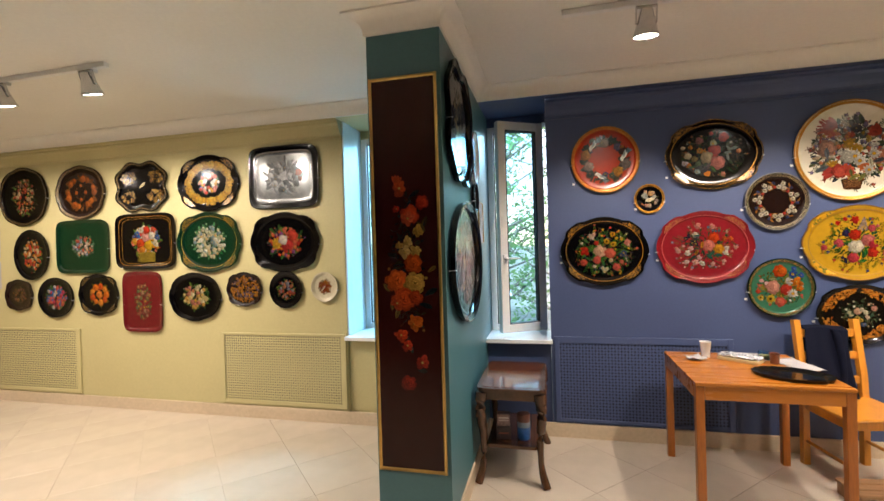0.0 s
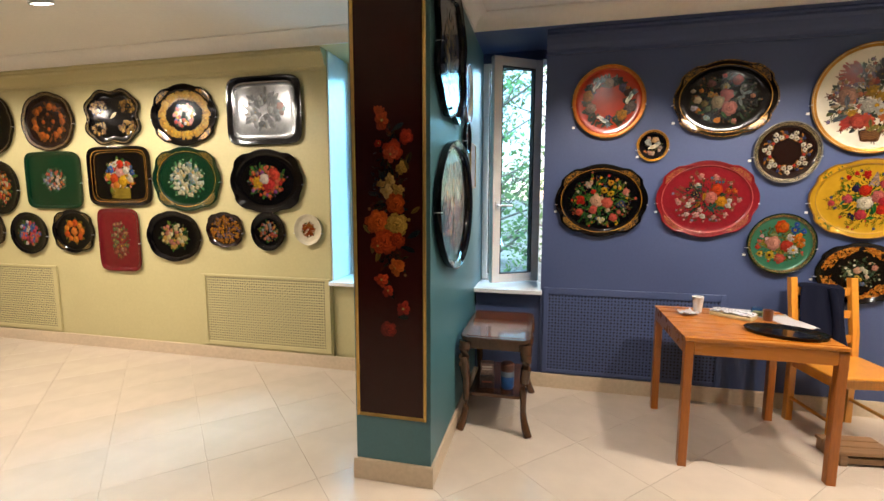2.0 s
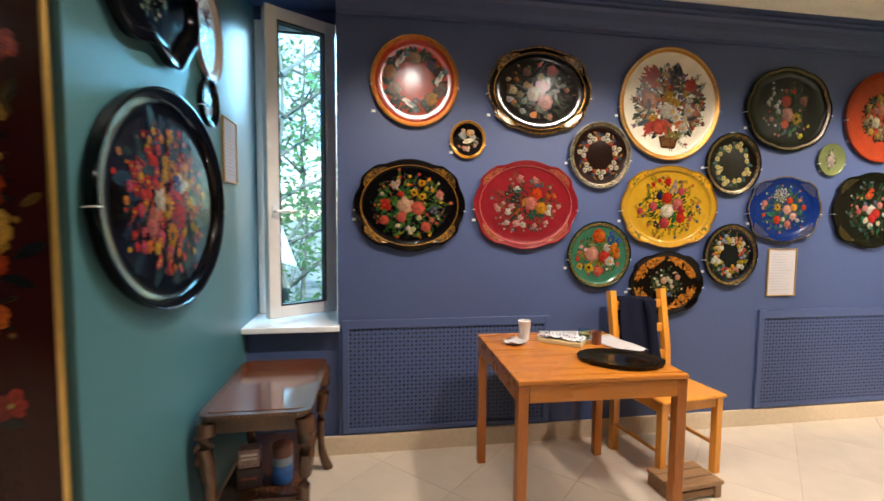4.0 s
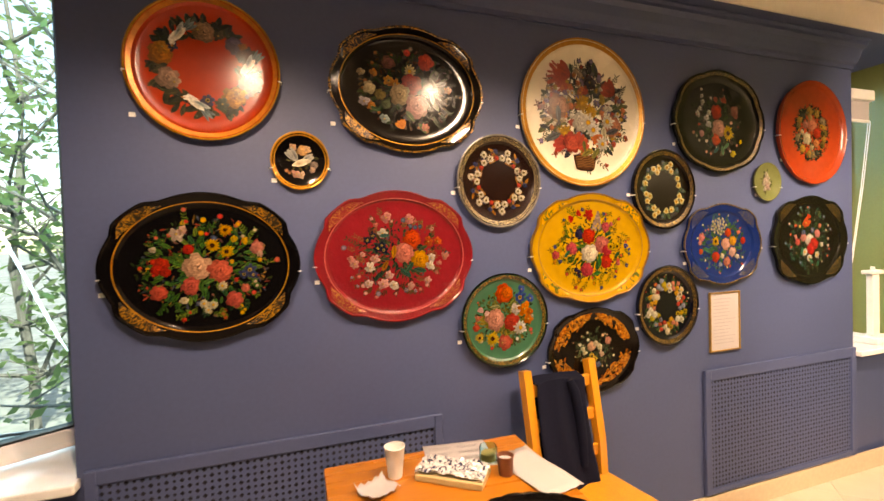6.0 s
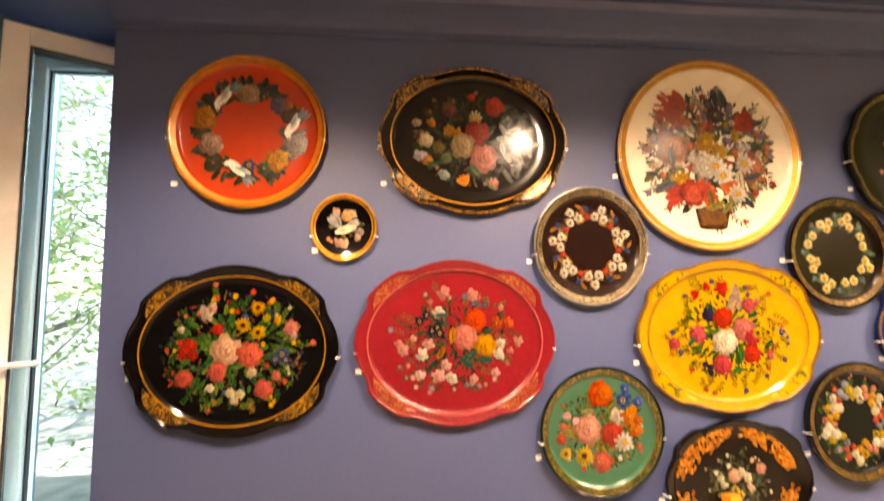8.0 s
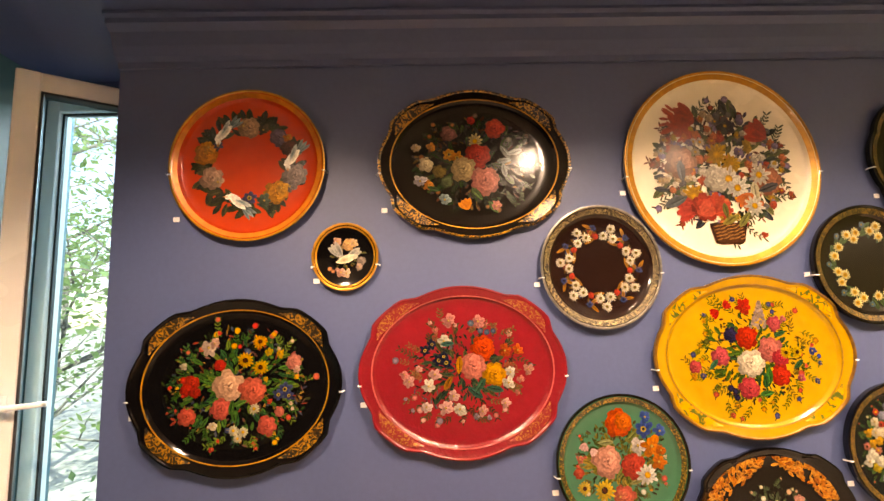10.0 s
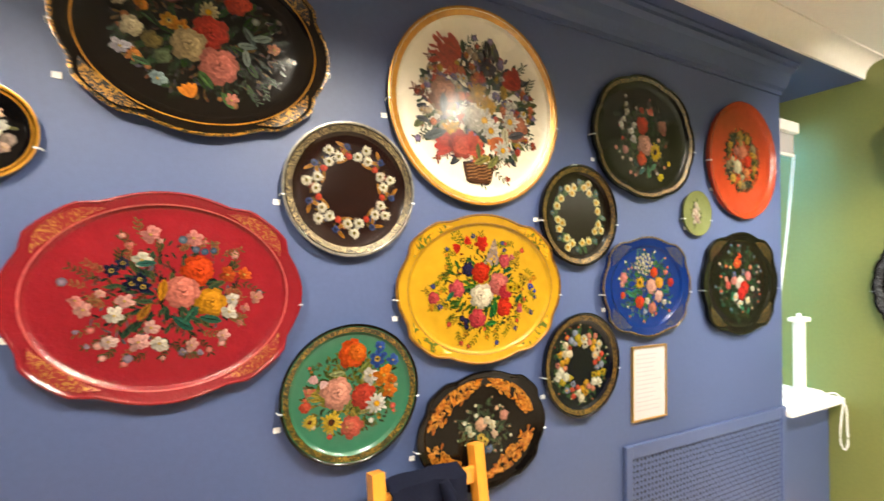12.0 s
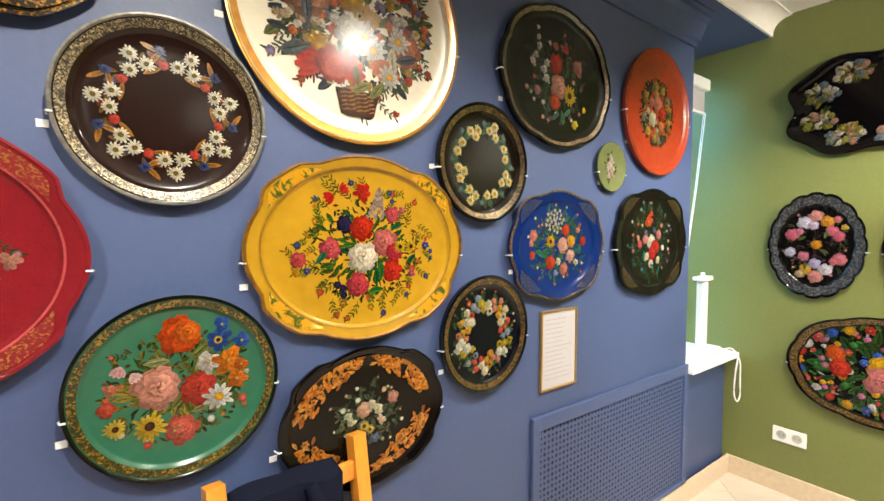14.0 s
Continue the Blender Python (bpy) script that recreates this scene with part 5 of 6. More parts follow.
    p.greens(0.04, 0.06, ["5a5a34", "4a5030"], 12, 0.03)
    p.put("p 0 3.6 1.7 c8beb0;p 1.4 2.2 1.4 c8beb0;r -0.6 0.4 2.2 c8b0a8;p 1.6 -0.6 1.5 c8beb0;p -2 -1 1.4 c8beb0;r 0.4 -2.6 1.9 b89a94;p -1.4 -4 1.4 c8beb0;p 2 -4 1.1 b8a8a0")
    tray(W(3.473, 1.801), 0.209, 0.211, "round", PALEGREENL, "small round pale green tray with white blossoms", PALEGREENL, None, None, p, depth=0.014, bw=0.018)
    # royal blue
    p = Painting(16)
    p.mist(0.15, 0.125, ["2a5a3a", "3a6a54", "24504a", "7a5a5a", "8a8a78"], 380, 0.014)
    p.fringe(0.185, 0.155, ["3a6a54", "2a5a3a", "4a7a5a"], ["c87868", "d8d0b0", "c8402a"], 32, 0.055)
    p.greens(0.13, 0.11, ["2a5a3a", "3a6a44", "24504a"], 30, 0.045)
    for k in range(26):
        a, q = k * 2.4, math.sqrt(k / 26)
        p.daisy(-0.02 + 0.056 * q * math.cos(a), 0.095 + 0.048 * q * math.sin(a), 0.0085, rgb("c8c4b0"), "a89030", 5)
    p.put("r 4.5 6 2.3 c8401e;s -4.5 1.5 2.6 d8a81e;r 2.7 0 3.2 d8a090;r 7.8 1.5 2.6 d89a30;r 15.5 1.5 2 b83424;r 7.4 -4.4 2.6 d8a8a0;r -4.5 -6.6 2.8 c03a24;r 3.3 -9.5 2.5 c87a6a;r -14.5 3.7 2.2 c87a78;p -15.5 1 1.5 c88a88;r -15 -3.5 1.4 b8402c;p 11 -7 1.6 d8d0c8;p 0 -6.5 1.6 d8d0b8;p -1.5 -11 1.5 8a9ac0;l -9 -2 5 2a6a54;l -8 -4.5 5 348060;l 10 -2 4 2a6a54;l -7 -1 4 2a5a4a;p 12 6 1.3 d87868")
    tray(W(3.128, 1.464), 0.555, 0.431, "shield", BLUEL, "royal blue tray with a scalloped gilded rim and bouquet", GILTFINE, GILTBLUE, None, p, bw=0.045)
    # dark green
    p = Painting(17)
    p.mist(0.15, 0.155, ["2a4a2c", "3a5a34", "2f4a3a", "7a3a34", "6a6a60"], 420, 0.015)
    p.fringe(0.185, 0.19, ["3a5a3a", "4a5a34", "2f5a4a"], ["c8503a", "c8a8a0", "5a6a80"], 34, 0.065)
    p.greens(0.13, 0.13, ["2a4a2c", "3a5a34", "2f4a3a"], 32, 0.05)
    p.put("p -2.5 10 3.2 c8502c;t -1 12.5 2 b83c24;r 0 0 3.6 d8d0c4;r 4 -2.5 3.6 b8342a;r 1 -5.5 3.4 c0302a;r -5 1.5 2.4 c88078;r 7 3.5 2.4 c87a78;v -5 4.5 1.7 4a5a88;v 3 5.5 1.6 4a5a88;d -4 -7 2.4 e0dcd0;d 0 -10.5 2.4 e0dcd0;d 6.5 -9 2 d8d0b8;r -10 -1 2 b8504a;p -11.5 2 1.5 c88a80;p 10.5 -3 1.6 d8d0c0;l -7 -9 4.5 2a6a4a;l 8 -12 4 2a6a54;l 3 -13 4 3a7a5a;p 9 8 1.5 b86a5a;b -8 8 0.9 c8a060")
    tray(W(3.819, 1.468), 0.635, 0.513, "shield", OLIVEL, "dark olive tray with a scalloped gilded rim and bouquet", OLIVEL, GILTOLIVE, None, p, bw=0.045)
    for x, z in ((0.45, 1.983), (0.894, 1.767), (1.116, 1.991), (1.036, 1.377), (0.341, 1.374), (1.606, 1.727), (1.922, 2.024), (1.617, 1.086), (2.821, 1.986), (1.966, 1.380), (2.527, 1.724), (2.565, 1.057), (2.880, 1.370), (3.565, 1.356), (3.408, 1.729), (3.609, 1.929), (2.03, 0.93)):
        wall_label("north", x, NB - 0.001, z)


blue_wall_trays()


def small_bouquet(seed, rx, ry, cols, n=16, s=0.02, greens=GREENS):
    p = Painting(seed, dim=0.44)
    p.mist(rx, ry, greens + cols, 200, 0.09 * rx)
    p.greens(rx, ry, greens, 24, 0.055 * (rx / 0.12))
    p.fringe(rx * 1.15, ry * 1.15, greens, cols, 22, 0.4 * min(rx, ry))
    p.scatter(rx, ry, "rpd", cols, int(n * 1.3), s * 0.6, s * 1.25, 0.15)
    return p


def yellow_wall_trays():
    W = lambda x, z, spin=0.0: on_wall("north", x, NY - 0.008, z, spin, 0)
    mixed = ["c8402e", "e8dcc0", "d8982a", "5a6aa0", "d87868"]
    tray(W(-5.17, 2.19), 0.68, 0.62, "lobed", BLACKL, "dark lobed tray with a red bouquet", BLACKL, GILTFINE, None, small_bouquet(31, 0.15, 0.19, ["a8402e", "8a3a2a", "b89a7a", "7a5a4a"], 24, 0.03))
    p = Painting(32)
    p.wreath(0.17, 0.14, "rrl", ["a85a20", "c06a24", "8a4a1e"], 18, 0.036, "7a4a1c")
    p.wreath(0.06, 0.07, "rl", ["a85a20", "7a4418"], 8, 0.02, "5a3a18")
    tray(W(-4.392, 2.192), 0.64, 0.55, "lobed", BROWNL, "dark brown lobed tray with orange ornament", BROWNL, GILTFINE, None, p, bw=0.04)
    p = Painting(33)
    for a in (0.62, math.pi - 0.62, math.pi + 0.62, -0.62):
        p.scatter(0.095, 0.06, "rpl", ["8a6a2a", "a8823a", "6a4a20"], 16, 0.02, 0.03, 0.2, 0.2 * math.cos(a), 0.16 * math.sin(a))
    p.petal(-0.03, -0.01, 0.6, 0.09, 0.03, rgb("8a7a50"), rgb("b8a878"), 0.8)
    tray(W(-3.625, 2.205), 0.63, 0.50, "guitar", BLACKL, "black wavy tray with gilt corner sprays and a bird", BLACKL, GILTFINE, None, p)
    p = Painting(34)
    p.wreath(0.225, 0.168, "d", ["d8a82a", "c8982a", "e0b83a"], 34, 0.042, "b88a24")
    p.greens(0.1, 0.09, DARKG, 20, 0.05)
    p.scatter(0.11, 0.095, "rp", mixed, 18, 0.022, 0.034)
    tray(W(-2.852, 2.193), 0.68, 0.53, "cartouche", BLACKL, "black oval tray with a yellow flower border and bouquet", BLACKL, GILT, None, p, bw=0.05)
    p = Painting(35)
    p.greens(0.17, 0.14, ["8a8e92", "6a6e72", "a0a4a8"], 34, 0.09)
    p.scatter(0.16, 0.13, "rpl", ["a8acb0", "8a9096", "c0c4c8", "70757a"], 22, 0.03, 0.05)
    p.main(0.1, "r 1.4 0.3 0.3 a8402e;r 1.5 -0.2 0.2 8a4a3a")
    tray(W(-2.055, 2.198), 0.70, 0.56, "rect", SILVERL, "grey rectangular tray with silver flowers and a black rim", BLACKL, BLACKL, SILVERO, p, bw=0.06)
    tray(W(-5.08, 1.572), 0.48, 0.53, "round", BLACKL, "black oval tray with a red bouquet", BLACKL, None, None, small_bouquet(36, 0.12, 0.16, ["c8402e", "d8782a", "e0c8a0"], 18, 0.034))
    tray(W(-4.386, 1.64), 0.68, 0.54, "rect", DKGREENL, "bottle green rectangular tray with a small bouquet", DKGREENL, None, None, small_bouquet(37, 0.13, 0.1, ["c8604a", "d8b8a8", "a84a3a", "8a90a8"], 12, 0.03, ["3a6a44", "5a7a5a"]), bw=0.025)
    p = small_bouquet(38, 0.17, 0.14, mixed, 20, 0.034)
    p.main(0.1, "r 0.0 0.3 0.42 d8988c;r 0.3 -0.4 0.45 d8a81e;r -0.6 -0.2 0.42 c8481e;r 0.1 1.0 0.36 c8381e;p -0.9 0.6 0.34 3a62a8;r -0.4 -0.8 0.34 d0802a;p 1.1 -0.3 0.3 d8ccb0;r 0.7 0.5 0.32 d8d0c0;p 0.9 1.0 0.28 c84a34;v -0.5 1.0 0.28 d8d0c0;p 1.3 0.3 0.26 3a5a9a;p -1.2 0.0 0.26 d8a030")
    for k in range(8):
        p.petal(-0.11, -0.2 + 0.012 * k, 0.0, 0.22, 0.016, rgb("4a3c10"), rgb("6a5a1c"), 0.0)
    tray(W(-3.60, 1.672), 0.71, 0.54, "rect", BLACKL, "black rectangular tray with a basket of bright flowers", BLACKL, None, GOLDL, p, bw=0.04)
    p = small_bouquet(39, 0.17, 0.15, ["e8e4d0", "c8c8a8", "8aa0a8", "d8c8a0"], 26, 0.034, ["2f6a3a", "5a8a5a"])
    tray(W(-2.865, 1.638), 0.71, 0.565, "shield", DKGREENL, "bottle green oval tray with a white bouquet", DKGREENL, GILTGREEN, GOLDL, p, bw=0.045)
    p = small_bouquet(40, 0.17, 0.13, ["c8402e", "d86a4a", "b83028", "8a4a8a"], 18, 0.034)
    p.main(0.1, "d -0.8 -0.1 0.45 e0b02a;r 0.2 -0.2 0.5 c83a34;r 0.7 0.5 0.42 d84a34;r -0.2 0.2 0.4 e8d8c8")
    tray(W(-2.06, 1.612), 0.695, 0.54, "shield", BLACKL, "black oval tray with scalloped shoulders and a red bouquet", BLACKL, None, None, p, bw=0.04)
    tray(W(-5.277, 1.147), 0.385, 0.335, "shield", BROWNL, "small dark brown scalloped tray with faint flowers", BROWNL, None, None, small_bouquet(41, 0.1, 0.08, ["7a4a3a", "8a5a4a", "6a4a2a"], 8, 0.026, ["3a3a1c"]))
    tray(W(-4.765, 1.12), 0.47, 0.415, "round", BLACKL, "round black tray with a bright bouquet", BLACKL, None, None, small_bouquet(42, 0.13, 0.12, ["c8405a", "e8e0e0", "4a6ab0", "d85a4a"], 18, 0.036))
    p = Painting(43)
    p.wreath(0.09, 0.08, "rr", ["d8701e", "e08a2a", "c8501a"], 9, 0.034, "6a5a1c")
    p.main(0.1, "r 0.0 0.0 0.36 d87a2a")
    tray(W(-4.20, 1.148), 0.505, 0.42, "shield", BLACKL, "black scalloped tray with an orange wreath", BLACKL, GILTFINE, None, p)
    tray(W(-3.655, 1.077), 0.465, 0.59, "rect", MAROONL, "upright maroon rectangular tray with muted flowers", MAROONL, None, None, small_bouquet(44, 0.1, 0.17, ["a8604a", "b88a6a", "8a4a40", "7a7a50"], 14, 0.032, ["5a4a28", "6a5a30"]), bw=0.02)
    p = small_bouquet(45, 0.14, 0.11, ["d8c080", "e0d0a8", "c89a4a", "c87a6a"], 14, 0.034)
    tray(W(-3.04, 1.124), 0.58, 0.46, "lobed", BLACKL, "black lobed tray with cream flowers", BLACKL, None, None, p)
    p = Painting(46)
    p.scatter(0.15, 0.12, "dp", ["b8782a", "8a5a20", "a86a24", "6a5a70"], 70, 0.018, 0.018, 0.05)
    tray(W(-2.495, 1.191), 0.37, 0.315, "shield", BROWNL, "small scalloped tray covered in tiny amber flowers", BROWNL, None, None, p, bw=0.018)
    tray(W(-2.063, 1.186), 0.325, 0.335, "round", BLACKL, "small round black tray with a dim bouquet", BLACKL, None, None, small_bouquet(47, 0.085, 0.085, ["a84a3a", "b8785a", "8a8a9a"], 10, 0.026))
    tray(W(-1.68, 1.206), 0.255, 0.262, "round", CREAML, "small round cream tray with an orange bouquet", CREAML, None, None, small_bouquet(48, 0.06, 0.06, ["b8502a", "c87a3a", "a84a2a"], 9, 0.022, ["6a6a34"]), bw=0.022)


yellow_wall_trays()


def pier_trays():
    W = lambda y, z: on_wall("pier", PX1 + 0.008, y, z)
    p = small_bouquet(51, 0.3, 0.25, ["c8301e", "d8781e", "d8a01e", "c84a5a", "b82a1e"], 34, 0.036, ["2a4a4a", "24405a", "34503a"])
    p.sprays(0.1, 0.12, "b82a1a", 9, 0.07, -0.1, 0.08)
    p.main(0.1, "r 0.3 0.0 0.55 c83048;r 0.5 -0.5 0.6 b82030;s -0.3 -0.2 0.42 e09a1e;s 0.1 1.0 0.34 d8801a;s 0.0 -1.1 0.4 e0981e;p 0.9 0.7 0.36 f0e8d8;p -1.1 -0.5 0.4 d8705a;p -0.8 0.0 0.34 d8c8b0;s 1.0 1.0 0.3 d8841a;p 0.4 0.6 0.3 2a4a98;r -1.3 -0.8 0.34 c86a60")
    tray(W(2.765, 1.43), 0.95, 0.735, "round", BLACKL, "large oval black tray with a rich red bouquet on the pier", BLACKL, BLACKL, None, p, bw=0.05, depth=0.035)
    p = small_bouquet(52, 0.16, 0.2, ["d8c8a0", "c8b080", "8a9a6a", "c8603a"], 26, 0.036, ["5a6a3a", "3a5a3a"])
    tray(W(2.655, 2.235), 0.72, 0.70, "guitar", BLACKL, "black wavy-edged tray with pale flowers on the pier", BLACKL, BLACKL, None, p, bw=0.05, depth=0.03)
    p = small_bouquet(53, 0.07, 0.12, ["c8402e", "e8dcd0", "d87868"], 10, 0.026)
    tray(W(3.165, 2.145), 0.30, 0.37, "round", WHITEL, "small white oval tray with red rim and flowers", REDOVAL, None, None, p, bw=0.03)
    p = small_bouquet(54, 0.05, 0.05, ["e8dcd0", "a8b8c0", "c8a8a0"], 8, 0.02)
    tray(W(3.15, 1.863), 0.20, 0.205, "round", BLACKL, "small round black tray with pale flowers", BLACKL, None, None, p, bw=0.02)


pier_trays()


def east_trays():
    W = lambda y, z: on_wall("east", EX - 0.008, y, z)
    p = Painting(61)
    for a in (0.5, 1.2, 2.0, 2.7, 3.5, 4.2, 5.0, 5.8):
        p.scatter(0.07, 0.05, "rpd", ["c8b8a8", "e0d8c8", "b88a78", "6a7a8a", "8a8a3a"], 7, 0.025, 0.036, 0.2, 0.25 * math.cos(a), 0.18 * math.sin(a))
        p.greens(0.07, 0.05, OLIVES, 5, 0.05, 0.25 * math.cos(a), 0.18 * math.sin(a))
    tray(W(3.035, 2.185), 0.75, 0.52, "guitar", BLACKL, "black wavy tray with pale flowers round its edge", BLACKL, None, None, p)
    p = Painting(62, 1.0, 0.5)
    p.mist(0.12, 0.17, ["3a4a24", "4a3a2c", "6a4a50"], 160, 0.018)
    p.fringe(0.14, 0.2, ["3a4a24", "4a4a2c"], ["c87888", "c8a050"], 26, 0.06, inner=0.6)
    p.put("r 0 16 3.2 d08a84;r -5 12.5 3.2 d0c8d8;r -1 11 2.4 c8b8d0;r 5 13 3 d0902a;r 9 14 1.8 c87078;r -10 6 3.2 d06a80;r -7 7.5 2 c87888;r 7 8 2.8 d06a80;r 10 5 2.6 c86078;p 12 10 1.8 c8a040;r 0.5 0.5 2.4 d08a20;r -11 -4 2.6 c8c0d0;r -5 -6 2.6 c87888;r 10.5 -7 3 d07884;r 8 -8.5 2 c86a70;r 0 -10 2.8 b8a8d0;r 4.5 -13 3.4 d0c8d0;r -4 -13.5 3 d09a2a;r 0.5 -17 3.4 d08a84;r -6.5 -16 2 c8b080;l -4 -9 4 5a6a34;l 6 -4 4 4a5a2c;l 4 4 4 5a6a34;l -4 5 4 4a5a2c")
    tray(W(3.262, 1.445), 0.43, 0.58, "pie", BLACKL, "black pie-crust tray with a wreath of pink flowers", BLACKL, SILVERO, None, p, bw=0.06)
    p = small_bouquet(63, 0.3, 0.19, ["d8484a", "3a6ad0", "e8e0e0", "e8b01e", "4a8a3a", "d87ab0"], 22, 0.026, ["2a4a20", "34602a"])
    p.wreath(0.33, 0.21, "rpb", ["c85a5a", "d8d0d0", "b83a30", "d8a020", "3a5ab0"], 26, 0.026, "4a7a2a")
    p.main(0.1, "r 0.2 0.2 0.6 e8b41e;r 0.1 -0.4 0.6 e88a8a;r 0.8 -0.4 0.5 f0e8e0;r -1.4 -0.1 0.4 d8402a;r -1.6 0.6 0.36 e0601e")
    tray(W(2.985, 0.808), 0.76, 0.56, "lobed", BLACKL, "large black oval tray with many bright flowers", BLACKL, GILTFINE, None, p, bw=0.045)
    p = small_bouquet(64, 0.12, 0.16, ["d87888", "e8d8e0", "d8a02a"], 16, 0.034)
    tray(W(2.765, 1.44), 0.46, 0.58, "pie", BLACKL, "black pie-crust tray with a pink bouquet", BLACKL, SILVERO, None, p, bw=0.06)


east_trays()


# ---- lacquer panel on the pier ----
def panel():
    x0, x1, z0, z1 = -0.652, -0.283, 0.357, 2.417
    t = thing("lacquer_panel", pose(0.5 * (x0 + x1), PY - 0.002, z0), "tall maroon lacquer panel with painted flowers in a gilt frame", "wall panel")
    w, h = x1 - x0, z1 - z0
    part("board", Mesh().box(-0.5 * w + 0.005, 0.5 * w - 0.005, -0.012, 0, 0.005, h - 0.005), MAROON, t)
    prof = [(0, 0), (0.016, 0), (0.02, 0.006), (0.014, 0.012), (0.003, 0.014), (0, 0.01)]
    fr = Mesh()
    for a, b, into in (((-0.5 * w, 0, 0), (-0.5 * w, 0, h), (1, 0, 0)), ((0.5 * w, 0, 0), (0.5 * w, 0, h), (-1, 0, 0))):
        fr.sweep([(u * 0.8, v + 0.008) for u, v in prof], a, b, into, (0, -1, 0))
    for z, d in ((0, 1), (h, -1)):
        fr.sweep([(u * 0.8, v + 0.007) for u, v in prof], (-0.5 * w, 0, z), (0.5 * w, 0, z), (0, 0, d), (0, -1, 0))
    part("gilt_frame", fr, GOLD, t)
    p = Painting(71, 1.0, 0.5)
    p.mist(0.08, 0.34, ["4a2a10", "5a3414", "3a2a14", "6a3414"], 260, 0.024, dark=0.55)
    for y, n in ((0.0, 14), (-0.25, 8), (0.25, 6)):
        p.greens(0.07, 0.16, ["2a2410", "3a3014", "1c2418"], n, 0.06, 0.0, y)
    p.put("l 2 33 6 16241e;l 4 27 6 182822;l 8 16 7 4a4018;l 6 20 6 5a4c20;l 9 -18 7 14201e;l 7 -22 6 182420;l -9 -26 6 5a4a1c;l -7 -30 6 6a5820;l 2 -48 7 101c18;l 4 -57 5 121e1a;l -10 -16 5 6a5a24;l 11 -6 5 7a6428")
    p.put("p -3.1 37.9 4.4 c85020;t -5 40 3.4 b8481c;p -5 27.3 2 b03418;r 2.2 23.8 4.8 d04a24;p 1 22 3.6 d8603a;r 9 29.9 3.4 c03c20;p 0.7 9.9 3.2 d8b060;p 6.2 15.4 3.2 c09840;p -0.8 4.4 3.4 d8b468;p 5 5 3.4 d0a850;p -4 8 2 b89048;r 3.4 -1.7 4.8 c8541a;r -5.7 -10.3 6.2 d8601e;r 3.8 -11.7 5.6 d0a444;r -2.5 -20.3 6 c84a1a;r 4 -19 3.6 b8441a;p -6 -22 3.6 c0481a;p 3.2 -32.6 4.2 d06a22;t 3 -29 3.4 c05a1e;p -4.3 -38.7 3.4 c84420;p -1 -44 3.2 c03c1e;p 6.8 -52.8 4 a82c18;r -1.1 -63.6 4 9a2614;b 10 -9 0.9 a8823c;b -10 -4 0.9 8a5a2c;b 8 -36 0.8 8a6a3a")
    ob = p.done(t, 0.0)
    ob.matrix_local = Matrix.Translation((0.0, -0.0125, 1.10)) @ Matrix(((1, 0, 0), (0, 0, 1), (0, -1, 0))).transposed().to_4x4()


panel()

# ---- outdoors ----
def leaf_material():
    m = mat("tree_leaf", (0.12, 0.19, 0.07), 0.5, grain=3, vary=0.4, bump=0, big=0.6)
    t = m.node_tree
    b = t.nodes["Principled BSDF"]
    tr = t.nodes.new("ShaderNodeBsdfTranslucent")
    tr.inputs["Color"].default_value = (0.34, 0.52, 0.20, 1)
    mx = t.nodes.new("ShaderNodeMixShader")
    mx.inputs["Fac"].default_value = 0.45
    t.links.new(b.outputs[0], mx.inputs[1])
    t.links.new(tr.outputs[0], mx.inputs[2])
    t.links.new(mx.outputs[0], t.nodes["Material Output"].inputs["Surface"])
    return m


LEAF = leaf_material()
BARK = mat("tree_bark", (0.22, 0.205, 0.18), 0.9, grain=12, vary=0.3, bump=0.6, stretch=(3, 3, 0.5))
SOIL = mat("pale_gravel_ground", (0.36, 0.36, 0.32), 0.95, grain=4, vary=0.3, bump=0.5, big=0.4, space="Object")
LAND = -0.7
structure("ground", Mesh().add([(-400, OUT + 0.02, LAND), (400, OUT + 0.02, LAND), (400, 800, LAND), (-400, 800, LAND)], [(0, 1, 2, 3)]), SOIL, "pale gravel ground outside the windows")


